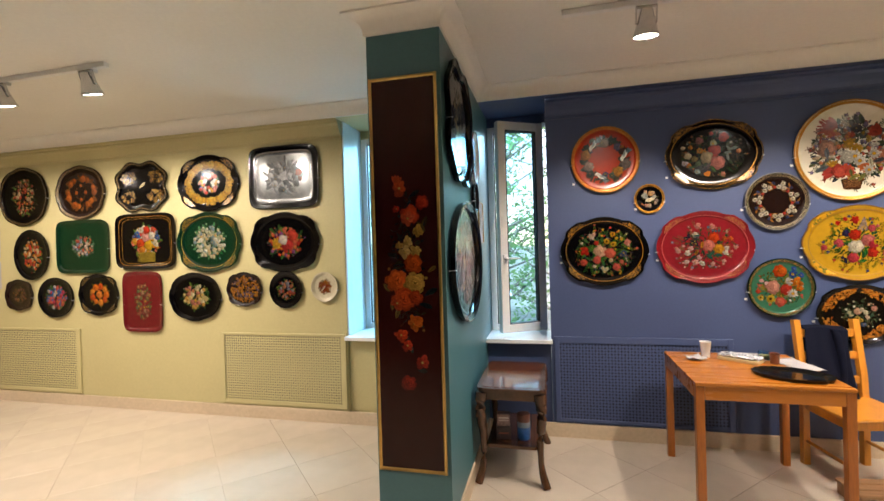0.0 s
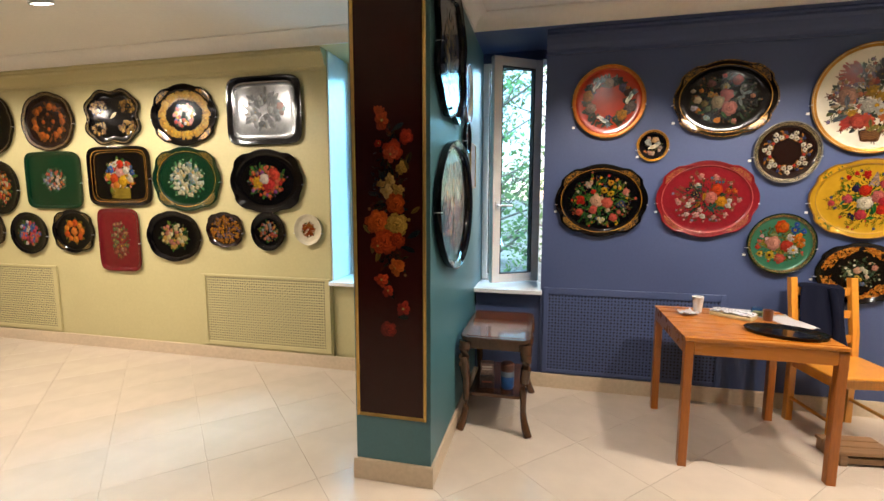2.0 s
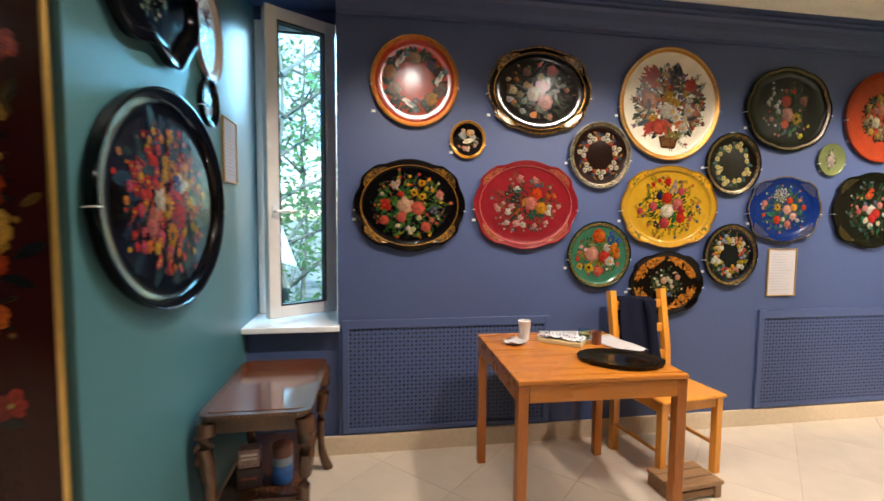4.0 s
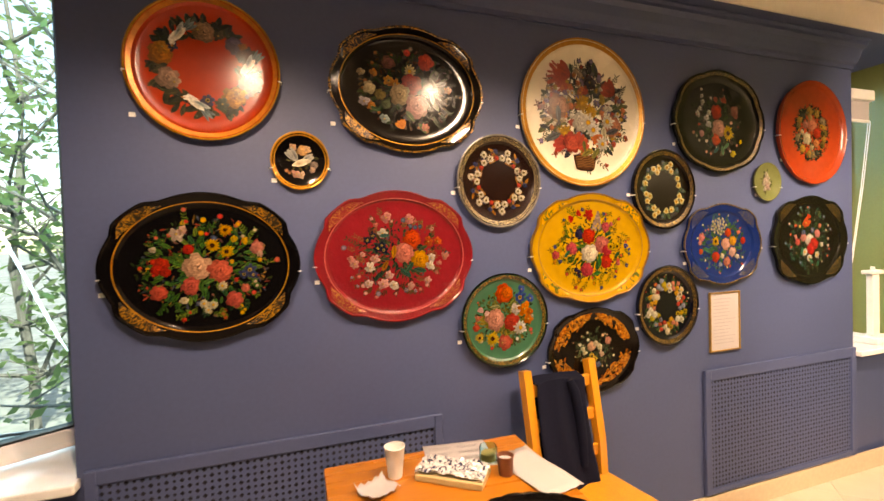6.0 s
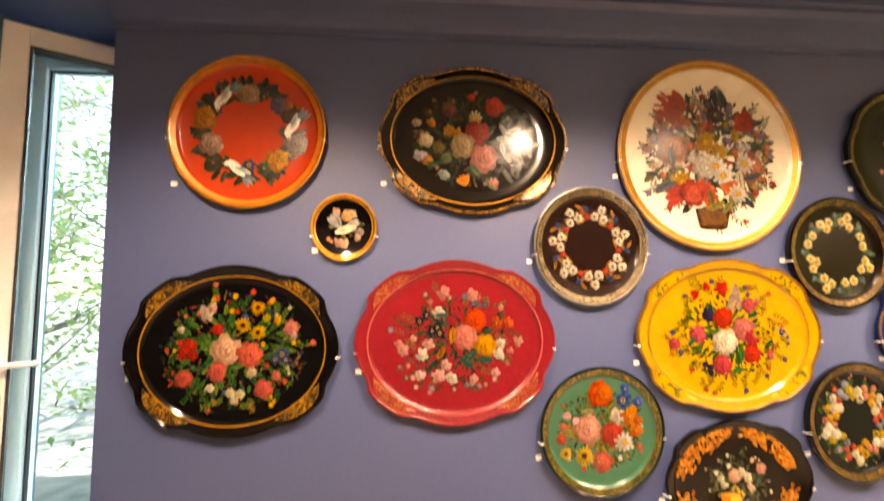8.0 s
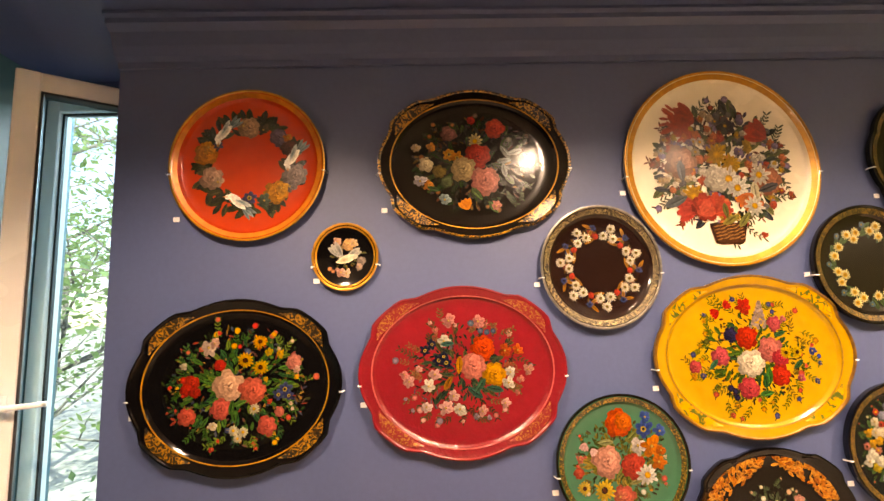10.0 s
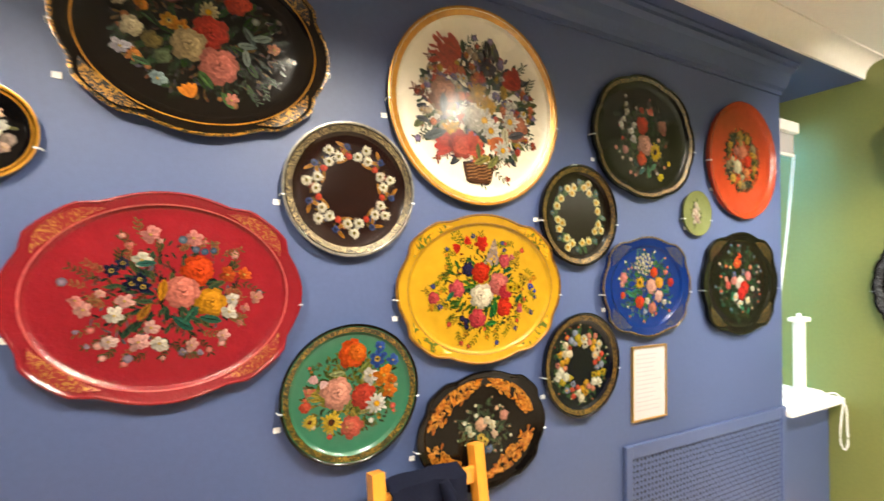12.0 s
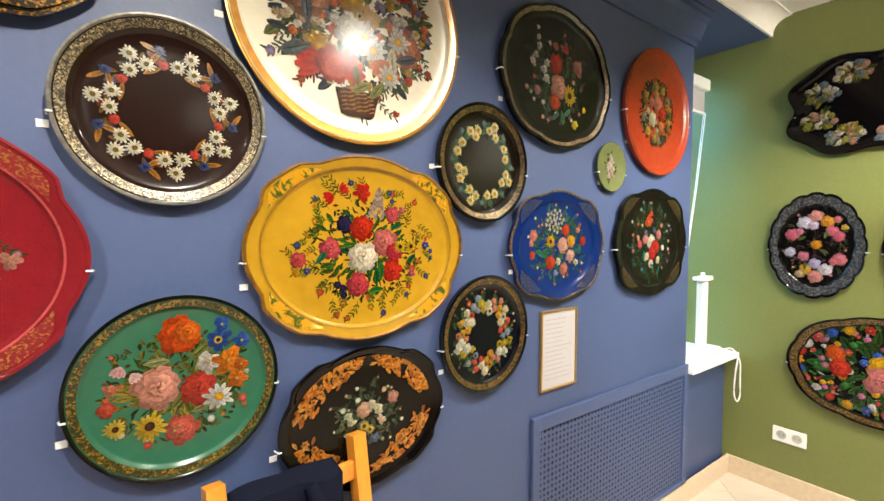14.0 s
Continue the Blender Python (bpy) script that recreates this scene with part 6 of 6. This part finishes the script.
def tree(x, y, height, seed, leaves, spread):
    r = random.Random(seed)
    t = thing("tree", pose(x, y, LAND), "slender garden tree with light green leaves", "tree", "garden trees")
    trunk = [(0.06 * math.sin(k * 1.3 + seed), 0.06 * math.cos(k * 0.9 + seed), height * 0.9 * k / 8) for k in range(9)]
    part("trunk", Mesh().tube(trunk, [0.065 * (1 - 0.09 * k) for k in range(9)], 8), BARK, t, smooth=True)
    tips = []
    for k in range(26):
        p = Vector(trunk[1 + k % 7])
        a, up = r.uniform(0, 6.28), r.uniform(0.1, 0.9)
        d = Vector((math.cos(a), math.sin(a), up))
        q = [p + d * spread * u * 0.9 + Vector((r.uniform(-0.1, 0.1), r.uniform(-0.1, 0.1), 0.1 * u)) for u in (0, 0.35, 0.7, 1.0)]
        limb = Mesh().tube([v[:] for v in q], [0.03, 0.02, 0.012, 0.005], 5)
        tips += q[1:]
        for _ in range(3):
            s0 = q[r.choice((1, 2))]
            e = s0 + Vector((r.uniform(-1, 1), r.uniform(-1, 1), r.uniform(-0.3, 0.8))) * spread * 0.4
            limb.tube([s0[:], ((s0 + e) / 2 + Vector((0, 0, 0.05)))[:], e[:]], [0.01, 0.007, 0.003], 4)
            tips.append(e)
            tips.append((s0 + e) / 2)
        part("limb", limb, BARK, t)
    me = Mesh()
    for k in range(leaves * 2 // 5):
        c = r.choice(tips) + Vector((r.gauss(0, 0.16), r.gauss(0, 0.16), r.gauss(0, 0.14)))
        u = Vector((r.uniform(-1, 1), r.uniform(-1, 1), r.uniform(-0.6, 0.6))).normalized()
        v = u.cross(Vector((r.uniform(-1, 1), r.uniform(-1, 1), r.uniform(-1, 1)))).normalized()
        s0 = r.uniform(0.04, 0.08)
        j = len(me.v)
        me.v += [(c - u * s0)[:], (c + v * s0 * 0.45)[:], (c + u * s0)[:], (c - v * s0 * 0.45)[:]]
        me.f.append((j, j + 1, j + 2, j + 3))
    part("crown", me, LEAF, t)


for k, (x, y, hh, n, sp) in enumerate(((-0.75, 7.2, 5.0, 3600, 1.3), (-2.1, 8.6, 6.0, 4200, 1.6), (0.6, 9.6, 6.5, 4200, 1.7), (-3.9, 7.6, 5.5, 4200, 1.5), (-5.2, 10.5, 7.0, 4600, 2.0), (-1.2, 12.5, 7.0, 5000, 2.3), (2.6, 12.0, 7.0, 4600, 2.2), (-8.0, 12.5, 8.0, 5000, 2.4), (7.0, 8.0, 6.0, 3600, 1.7))):
    tree(x, y, hh, 100 + k, n, sp)

# ---- small things on the table ----
TT = 0.735


def cup(x, y, h, r0, r1, material, label, name="paper_cup", fill=None):
    c = thing(name, pose(x, y, TT), label, "cup")
    body = Mesh().lathe([(r0 * 0.9, 0.0), (r0, 0.002), (r1, h - 0.003), (r1 + 0.002, h - 0.001), (r1 + 0.002, h), (r1 - 0.001, h), (r0 - 0.001, 0.006), (0.001, 0.006)], 28)
    part("body", body, material, c, smooth=True)
    if fill:
        part("contents", Mesh().lathe([(0.001, h * 0.8), (r1 - 0.003, h * 0.8), (r1 - 0.003, h * 0.78), (0.001, h * 0.78)], 20), fill, c)


cup(1.25, 3.345, 0.105, 0.024, 0.034, mat("white_foam", (0.85, 0.85, 0.84), 0.5, bump=0.02), "white disposable cup standing on the table")
cup(1.60, 3.22, 0.066, 0.024, 0.027, mat("brown_glaze", (0.17, 0.055, 0.025), 0.3), "small brown cup on the table", "cup", PAPER)
JARG = glass("jar_glass")
jar = thing("glass_jar", pose(1.585, 3.325, TT), "small clear glass jar on the table", "jar")
part("body", Mesh().lathe([(0.03, 0), (0.032, 0.004), (0.032, 0.05), (0.029, 0.056), (0.027, 0.056), (0.029, 0.05), (0.029, 0.006), (0.001, 0.006)], 24), JARG, jar, smooth=True)
part("contents", Mesh().lathe([(0.001, 0.007), (0.027, 0.007), (0.027, 0.03), (0.001, 0.03)], 20), mat("amber_contents", (0.5, 0.3, 0.1), 0.4), jar)


def sheet(name, x, y, w, h, rz, label, curl=0.01, z=TT, material=PAPER, cat="paper"):
    p = thing(name, pose(x, y, z + 0.0006, 0, 0, rz), label, cat)
    n = 8
    me = Mesh()
    me.v = [(w * (i / n - 0.5), h * (j / n - 0.5), 0.001 + curl * ((i / n - 0.5) ** 2 + (j / n - 0.5) ** 2) * (1 + 0.4 * math.sin(3 * i + j))) for i in range(n + 1) for j in range(n + 1)]
    me.f = [(i * (n + 1) + j, (i + 1) * (n + 1) + j, (i + 1) * (n + 1) + j + 1, i * (n + 1) + j + 1) for i in range(n) for j in range(n)]
    ob = part("sheet", me, material, p, smooth=True)
    so = ob.modifiers.new("thick", "SOLIDIFY")
    so.thickness, so.offset = 0.0007, 1
    return p


sheet("napkin", 1.175, 3.275, 0.11, 0.10, 25, "folded white paper napkin on the table", 0.05, cat="napkin")
ps = sheet("paper_sheet", 1.50, 3.40, 0.24, 0.2, -8, "white printed sheet lying on the table", 0.002)
tx = Mesh()
for k in range(4):
    for q in range(2):
        x0 = -0.1 + 0.105 * q
        for d in (0.0, 0.008, 0.016):
            tx.box(x0, x0 + 0.085 - 0.9 * d, 0.07 - 0.042 * k - d - 0.0012, 0.07 - 0.042 * k - d + 0.0012, 0.0026, 0.003)
part("text_lines", tx, INK, ps, "rows of small print")["kind"] = "stuff"
sheet("paper_sheet", 1.70, 3.20, 0.15, 0.30, 8, "white sheet of paper at the table edge", 0.02)
box = thing("flat_box", pose(1.43, 3.27, TT, 0, 0, -38), "flat cardboard box covered with blue and white patterned wrap", "box")
part("tray_box", Mesh().box(-0.115, 0.115, -0.06, 0.06, 0.001, 0.022, 0.003), mat("pale_cardboard", (0.55, 0.42, 0.22), 0.7, grain=40), box)
WRAP = ornament("printed_wrap", "d8d8dc", "2a3560", 38, 0.42)
wr = Mesh()
n = 18
wr.v = [(-0.12 + 0.235 * i / n, -0.05 + 0.11 * j / n, 0.024 + 0.014 * abs(math.sin(2.3 * i + 1.1 * j) * math.cos(1.7 * j - 0.6 * i)) + 0.006 * math.sin(math.pi * i / n)) for i in range(n + 1) for j in range(n + 1)]
wr.f = [(i * (n + 1) + j, (i + 1) * (n + 1) + j, (i + 1) * (n + 1) + j + 1, i * (n + 1) + j + 1) for i in range(n) for j in range(n)]
part("wrap", wr, WRAP, box, "crumpled blue and white printed wrap")
tray(pose(1.565, 2.935, TT + 0.001, 0, 0, -22), 0.38, 0.28, "pie", BLACKL, "plain black lacquered tray with a wavy edge on the table", BLACKL, None, None, None, depth=0.018, bw=0.03, hooks=False, name="plain_tray")

# things on the shelf of the side table
SHELF = 0.235
bk = thing("book_stack", pose(-0.075, 3.02, SHELF, 0, 0, 6), "two dark boxed books standing on the lower shelf", "books")
part("box_front", Mesh().box(-0.05, 0.045, -0.03, 0.03, 0, 0.085, 0.003), mat("dark_printed_cover", (0.05, 0.03, 0.03), 0.4, grain=60, vary=0.6), bk)
part("box_top", Mesh().box(-0.045, 0.04, -0.02, 0.04, 0.086, 0.165, 0.003), mat("grey_printed_cover", (0.34, 0.22, 0.2), 0.4, grain=50, vary=0.5), bk)
for k, (z, c) in enumerate(((0.142, "d8d0c8"), (0.125, "c8b8b0"), (0.045, "8a4a3a"))):
    part("print_bar", Mesh().box(-0.035, 0.03, -0.0325 + (0.011 if k < 2 else 0), -0.0305 + (0.011 if k < 2 else 0), z - 0.005, z + 0.005), mat("print_%s" % "abc"[k], rgb(c), 0.6, bump=0), bk)
can = thing("painted_jar", pose(0.055, 3.03, SHELF), "blue painted jar with a dark lid on the lower shelf", "jar")
part("body", Mesh().lathe([(0.036, 0), (0.042, 0.01), (0.044, 0.06), (0.043, 0.085)], 24), mat("cobalt_paint", (0.02, 0.12, 0.42), 0.3, grain=30, vary=0.3), can, smooth=True)
part("band", Mesh().lathe([(0.0434, 0.0855), (0.0425, 0.12)], 24), mat("pale_paint", (0.2, 0.26, 0.34), 0.3, grain=30, vary=0.2), can, smooth=True)
part("lid", Mesh().lathe([(0.043, 0.1205), (0.043, 0.165), (0.036, 0.172), (0.01, 0.174)], 24), mat("dark_red_paint", (0.13, 0.045, 0.03), 0.35, grain=30, vary=0.2), can, "dark red lid", smooth=True)


# ---- notices, socket, lamp on the far sill ----
def notice(side, x, y, z, w, h, label, frame_mat=None, lines=14):
    n = thing("framed_notice" if frame_mat else "paper_notice", on_wall(side, x, y, z), label, "notice")
    part("page", Mesh().box(-w / 2, w / 2, -h / 2, h / 2, 0.001, 0.006 if frame_mat else 0.002), PAPER, n)
    if frame_mat:
        f = Mesh()
        b = 0.007
        f.box(-w / 2 - b, -w / 2, -h / 2 - b, h / 2 + b, 0, 0.012, 0.001).box(w / 2, w / 2 + b, -h / 2 - b, h / 2 + b, 0, 0.012, 0.001)
        f.box(-w / 2, w / 2, -h / 2 - b, -h / 2, 0, 0.012, 0.001).box(-w / 2, w / 2, h / 2, h / 2 + b, 0, 0.012, 0.001)
        part("notice_frame", f, frame_mat, n)
    r = random.Random(5)
    text = Mesh()
    for k in range(lines):
        zz = h * (0.40 - 0.78 * k / max(1, lines - 1))
        text.box(-w * 0.4, w * (0.4 - 0.3 * r.random()), zz - 0.0016, zz + 0.0016, 0.0062 if frame_mat else 0.0022, 0.0066 if frame_mat else 0.0026)
    ob = part("text_lines", text, mat("faded_print", (0.33, 0.32, 0.345), 0.8, bump=0), n)
    ob["kind"] = "stuff"


BRASS = mat("thin_gold_frame", rgb("a8854a"), 0.35, 0.5, bump=0.02)
notice("north", 3.152, NB - 0.001, 1.046, 0.205, 0.305, "white printed notice in a thin gold frame on the blue wall", BRASS)
notice("pier", PX1 + 0.001, 3.465, 1.705, 0.20, 0.30, "white printed notice in a thin frame beside the window", BRASS)
notice("north", -5.66, NY - 0.001, 1.70, 0.21, 0.297, "white printed sheet pinned to the yellow wall", None)
notice("north", -5.66, NY - 0.001, 1.36, 0.21, 0.297, "white printed sheet pinned to the yellow wall", None)

so = thing("wall_socket", on_wall("east", EX - 0.001, 3.345, 0.342), "white double wall socket on the green wall", "socket")
part("plate", Mesh().box(-0.08, 0.08, -0.042, 0.042, 0, 0.009, 0.002), PVC, so)
for x in (-0.037, 0.037):
    ring = Mesh()
    ring.m = pose(x, 0, 0)
    ring.lathe([(0.024, 0.009), (0.024, 0.012), (0.021, 0.012), (0.019, 0.0095), (0.001, 0.0095)], 20)
    # white plastic greyed: the shade in the recess is in its colour
    part("outlet", ring, mat("shaded_plastic", (0.42, 0.42, 0.40), 0.4, bump=0), so, smooth=True)
    pins = Mesh()
    for d in (-0.0095, 0.0095):
        pins.m = pose(x + d, 0, 0)
        pins.lathe([(0.0028, 0.0096), (0.0028, 0.0102), (0.0005, 0.0102)], 8)
    # black discs in place of the dark inside the holes
    part("pin_holes", pins, RUBBER, so)

dv = thing("white_stand", pose(4.575, 3.735, 0.772), "white plastic stand with a looping cord on the sill", "stand")
part("base", Mesh().box(-0.10, 0.12, -0.07, 0.07, 0.0, 0.045, 0.008), PVC, dv)
part("column", Mesh().box(-0.035, 0.035, -0.02, 0.02, 0.046, 0.45, 0.006), PVC, dv)
part("head", Mesh().box(-0.07, 0.075, -0.03, 0.03, 0.451, 0.478, 0.006).tube([(0, 0, 0.478), (0, 0, 0.5)], 0.012, 10), PVC, dv)
knots = [Vector(q) for q in ((-0.06, -0.075, 0.02), (0.02, -0.08, 0.05), (0.12, -0.08, 0.03), (0.17, -0.11, 0.03), (0.2, -0.14, -0.04), (0.215, -0.14, -0.16), (0.215, -0.142, -0.26), (0.17, -0.142, -0.285), (0.13, -0.14, -0.22), (0.15, -0.138, -0.1), (0.18, -0.135, 0.0), (0.14, -0.1, 0.012), (0.06, -0.085, 0.008))]
pts = []
for i in range(len(knots) - 1):
    p0, p1, p2, p3 = knots[max(i - 1, 0)], knots[i], knots[i + 1], knots[min(i + 2, len(knots) - 1)]
    for u in (0, 0.25, 0.5, 0.75):
        pts.append((0.5 * (2 * p1 + (p2 - p0) * u + (2 * p0 - 5 * p1 + 4 * p2 - p3) * u * u + (3 * p1 - p0 - 3 * p2 + p3) * u ** 3))[:])
part("cord", Mesh().tube(pts, 0.0045, 6), PVC, dv, "white cord", smooth=True)

bl = thing("roller_blind", pose(0.5 * (BX1 + 4.66), 3.79, 2.40), "rolled-up white roller blind with its cords", "blind")
hw = 0.5 * (4.66 - BX1) - 0.004
part("cassette", Mesh().box(-hw, hw, -0.035, 0.035, -0.03, 0.04, 0.01), PVC, bl)
part("blind_cloth", Mesh().box(-hw + 0.01, hw - 0.01, -0.004, 0.004, -0.15, -0.03), PAPER, bl)
part("hem_bar", Mesh().box(-hw + 0.008, hw - 0.008, -0.009, 0.009, -0.17, -0.15, 0.004), PVC, bl)
for x, q in ((hw - 0.012, -0.2), (hw - 0.035, -0.19)):
    part("cord", Mesh().tube([(x, -0.012, -0.16), (x + 0.45 * q, -0.016, -0.6), (x + q, -0.012, -1.1)], 0.0028, 6), PVC, bl)

# ---- floor ----
structure("floor", Mesh().box(WX - 0.2, EX + 0.2, SY - 0.2, OUT, -0.2, -0.004), GROUT, "grout bed of the tiled floor")


def tile_material():
    m = mat("cream_floor_tile", (0.60, 0.515, 0.425), 0.2, grain=7, vary=0.05, bump=0.03, big=1.2, bump_scale=40, coat=0.2, space="Object")
    t = m.node_tree
    b = t.nodes["Principled BSDF"]
    src = b.inputs["Base Color"].links[0].from_socket
    info, hs, mr = t.nodes.new("ShaderNodeObjectInfo"), t.nodes.new("ShaderNodeHueSaturation"), t.nodes.new("ShaderNodeMapRange")
    mr.inputs["To Min"].default_value, mr.inputs["To Max"].default_value = 0.98, 1.015
    t.links.new(info.outputs["Random"], mr.inputs["Value"])
    t.links.new(mr.outputs["Result"], hs.inputs["Value"])
    t.links.new(src, hs.inputs["Color"])
    t.links.new(hs.outputs["Color"], b.inputs["Base Color"])
    return m


TILE = tile_material()
SIDE = 0.4808
floor_ob = bpy.data.objects["floor"]
tile_me = Mesh().box(-SIDE / 2 + 0.0007, SIDE / 2 - 0.0007, -SIDE / 2 + 0.0007, SIDE / 2 - 0.0007, -0.01, 0, 0)
tv = [(x * q, y * q, z) for (x, y, z, q) in ((-1, -1, -0.01, 1), (1, -1, -0.01, 1), (1, 1, -0.01, 1), (-1, 1, -0.01, 1), (-1, -1, -0.0007, 1), (1, -1, -0.0007, 1), (1, 1, -0.0007, 1), (-1, 1, -0.0007, 1), (-1, -1, 0, 0.995), (1, -1, 0, 0.995), (1, 1, 0, 0.995), (-1, 1, 0, 0.995))]
hs2 = SIDE / 2 - 0.0007
tile_me.v = [(x * hs2, y * hs2, z) for x, y, z in tv]
tile_me.f = [(0, 1, 5, 4), (1, 2, 6, 5), (2, 3, 7, 6), (3, 0, 4, 7), (4, 5, 9, 8), (5, 6, 10, 9), (6, 7, 11, 10), (7, 4, 8, 11), (8, 9, 10, 11)]
first = None
rest = Mesh()
ROOT = math.sqrt(0.5)
for i in range(-20, 24):
    for j in range(-20, 24):
        a, b = (0.645 * ROOT) + (i + 0.5) * SIDE, (-2.38 * ROOT) + (j + 0.5) * SIDE
        x, y = (a + b) * ROOT, (a - b) * ROOT
        if not (WX - 0.3 < x < EX + 0.3 and SY - 0.3 < y < NB + 0.3):
            continue
        m = pose(x, y, 0, 0, 0, 45)
        if -5.6 < x < EX + 0.3 and y > 0.2:
            if first is None:
                first = part("tile", tile_me, TILE, floor_ob)
                first.matrix_world = m
            else:
                ob = new("tile", first.data)
                ob.parent = floor_ob
                ob.matrix_world = m
        else:
            rest.m = m
            rest.add(tile_me.v, tile_me.f)
rest.m = Matrix()
far = part("floor_tiles", rest, TILE, floor_ob)
far["kind"] = "stuff"
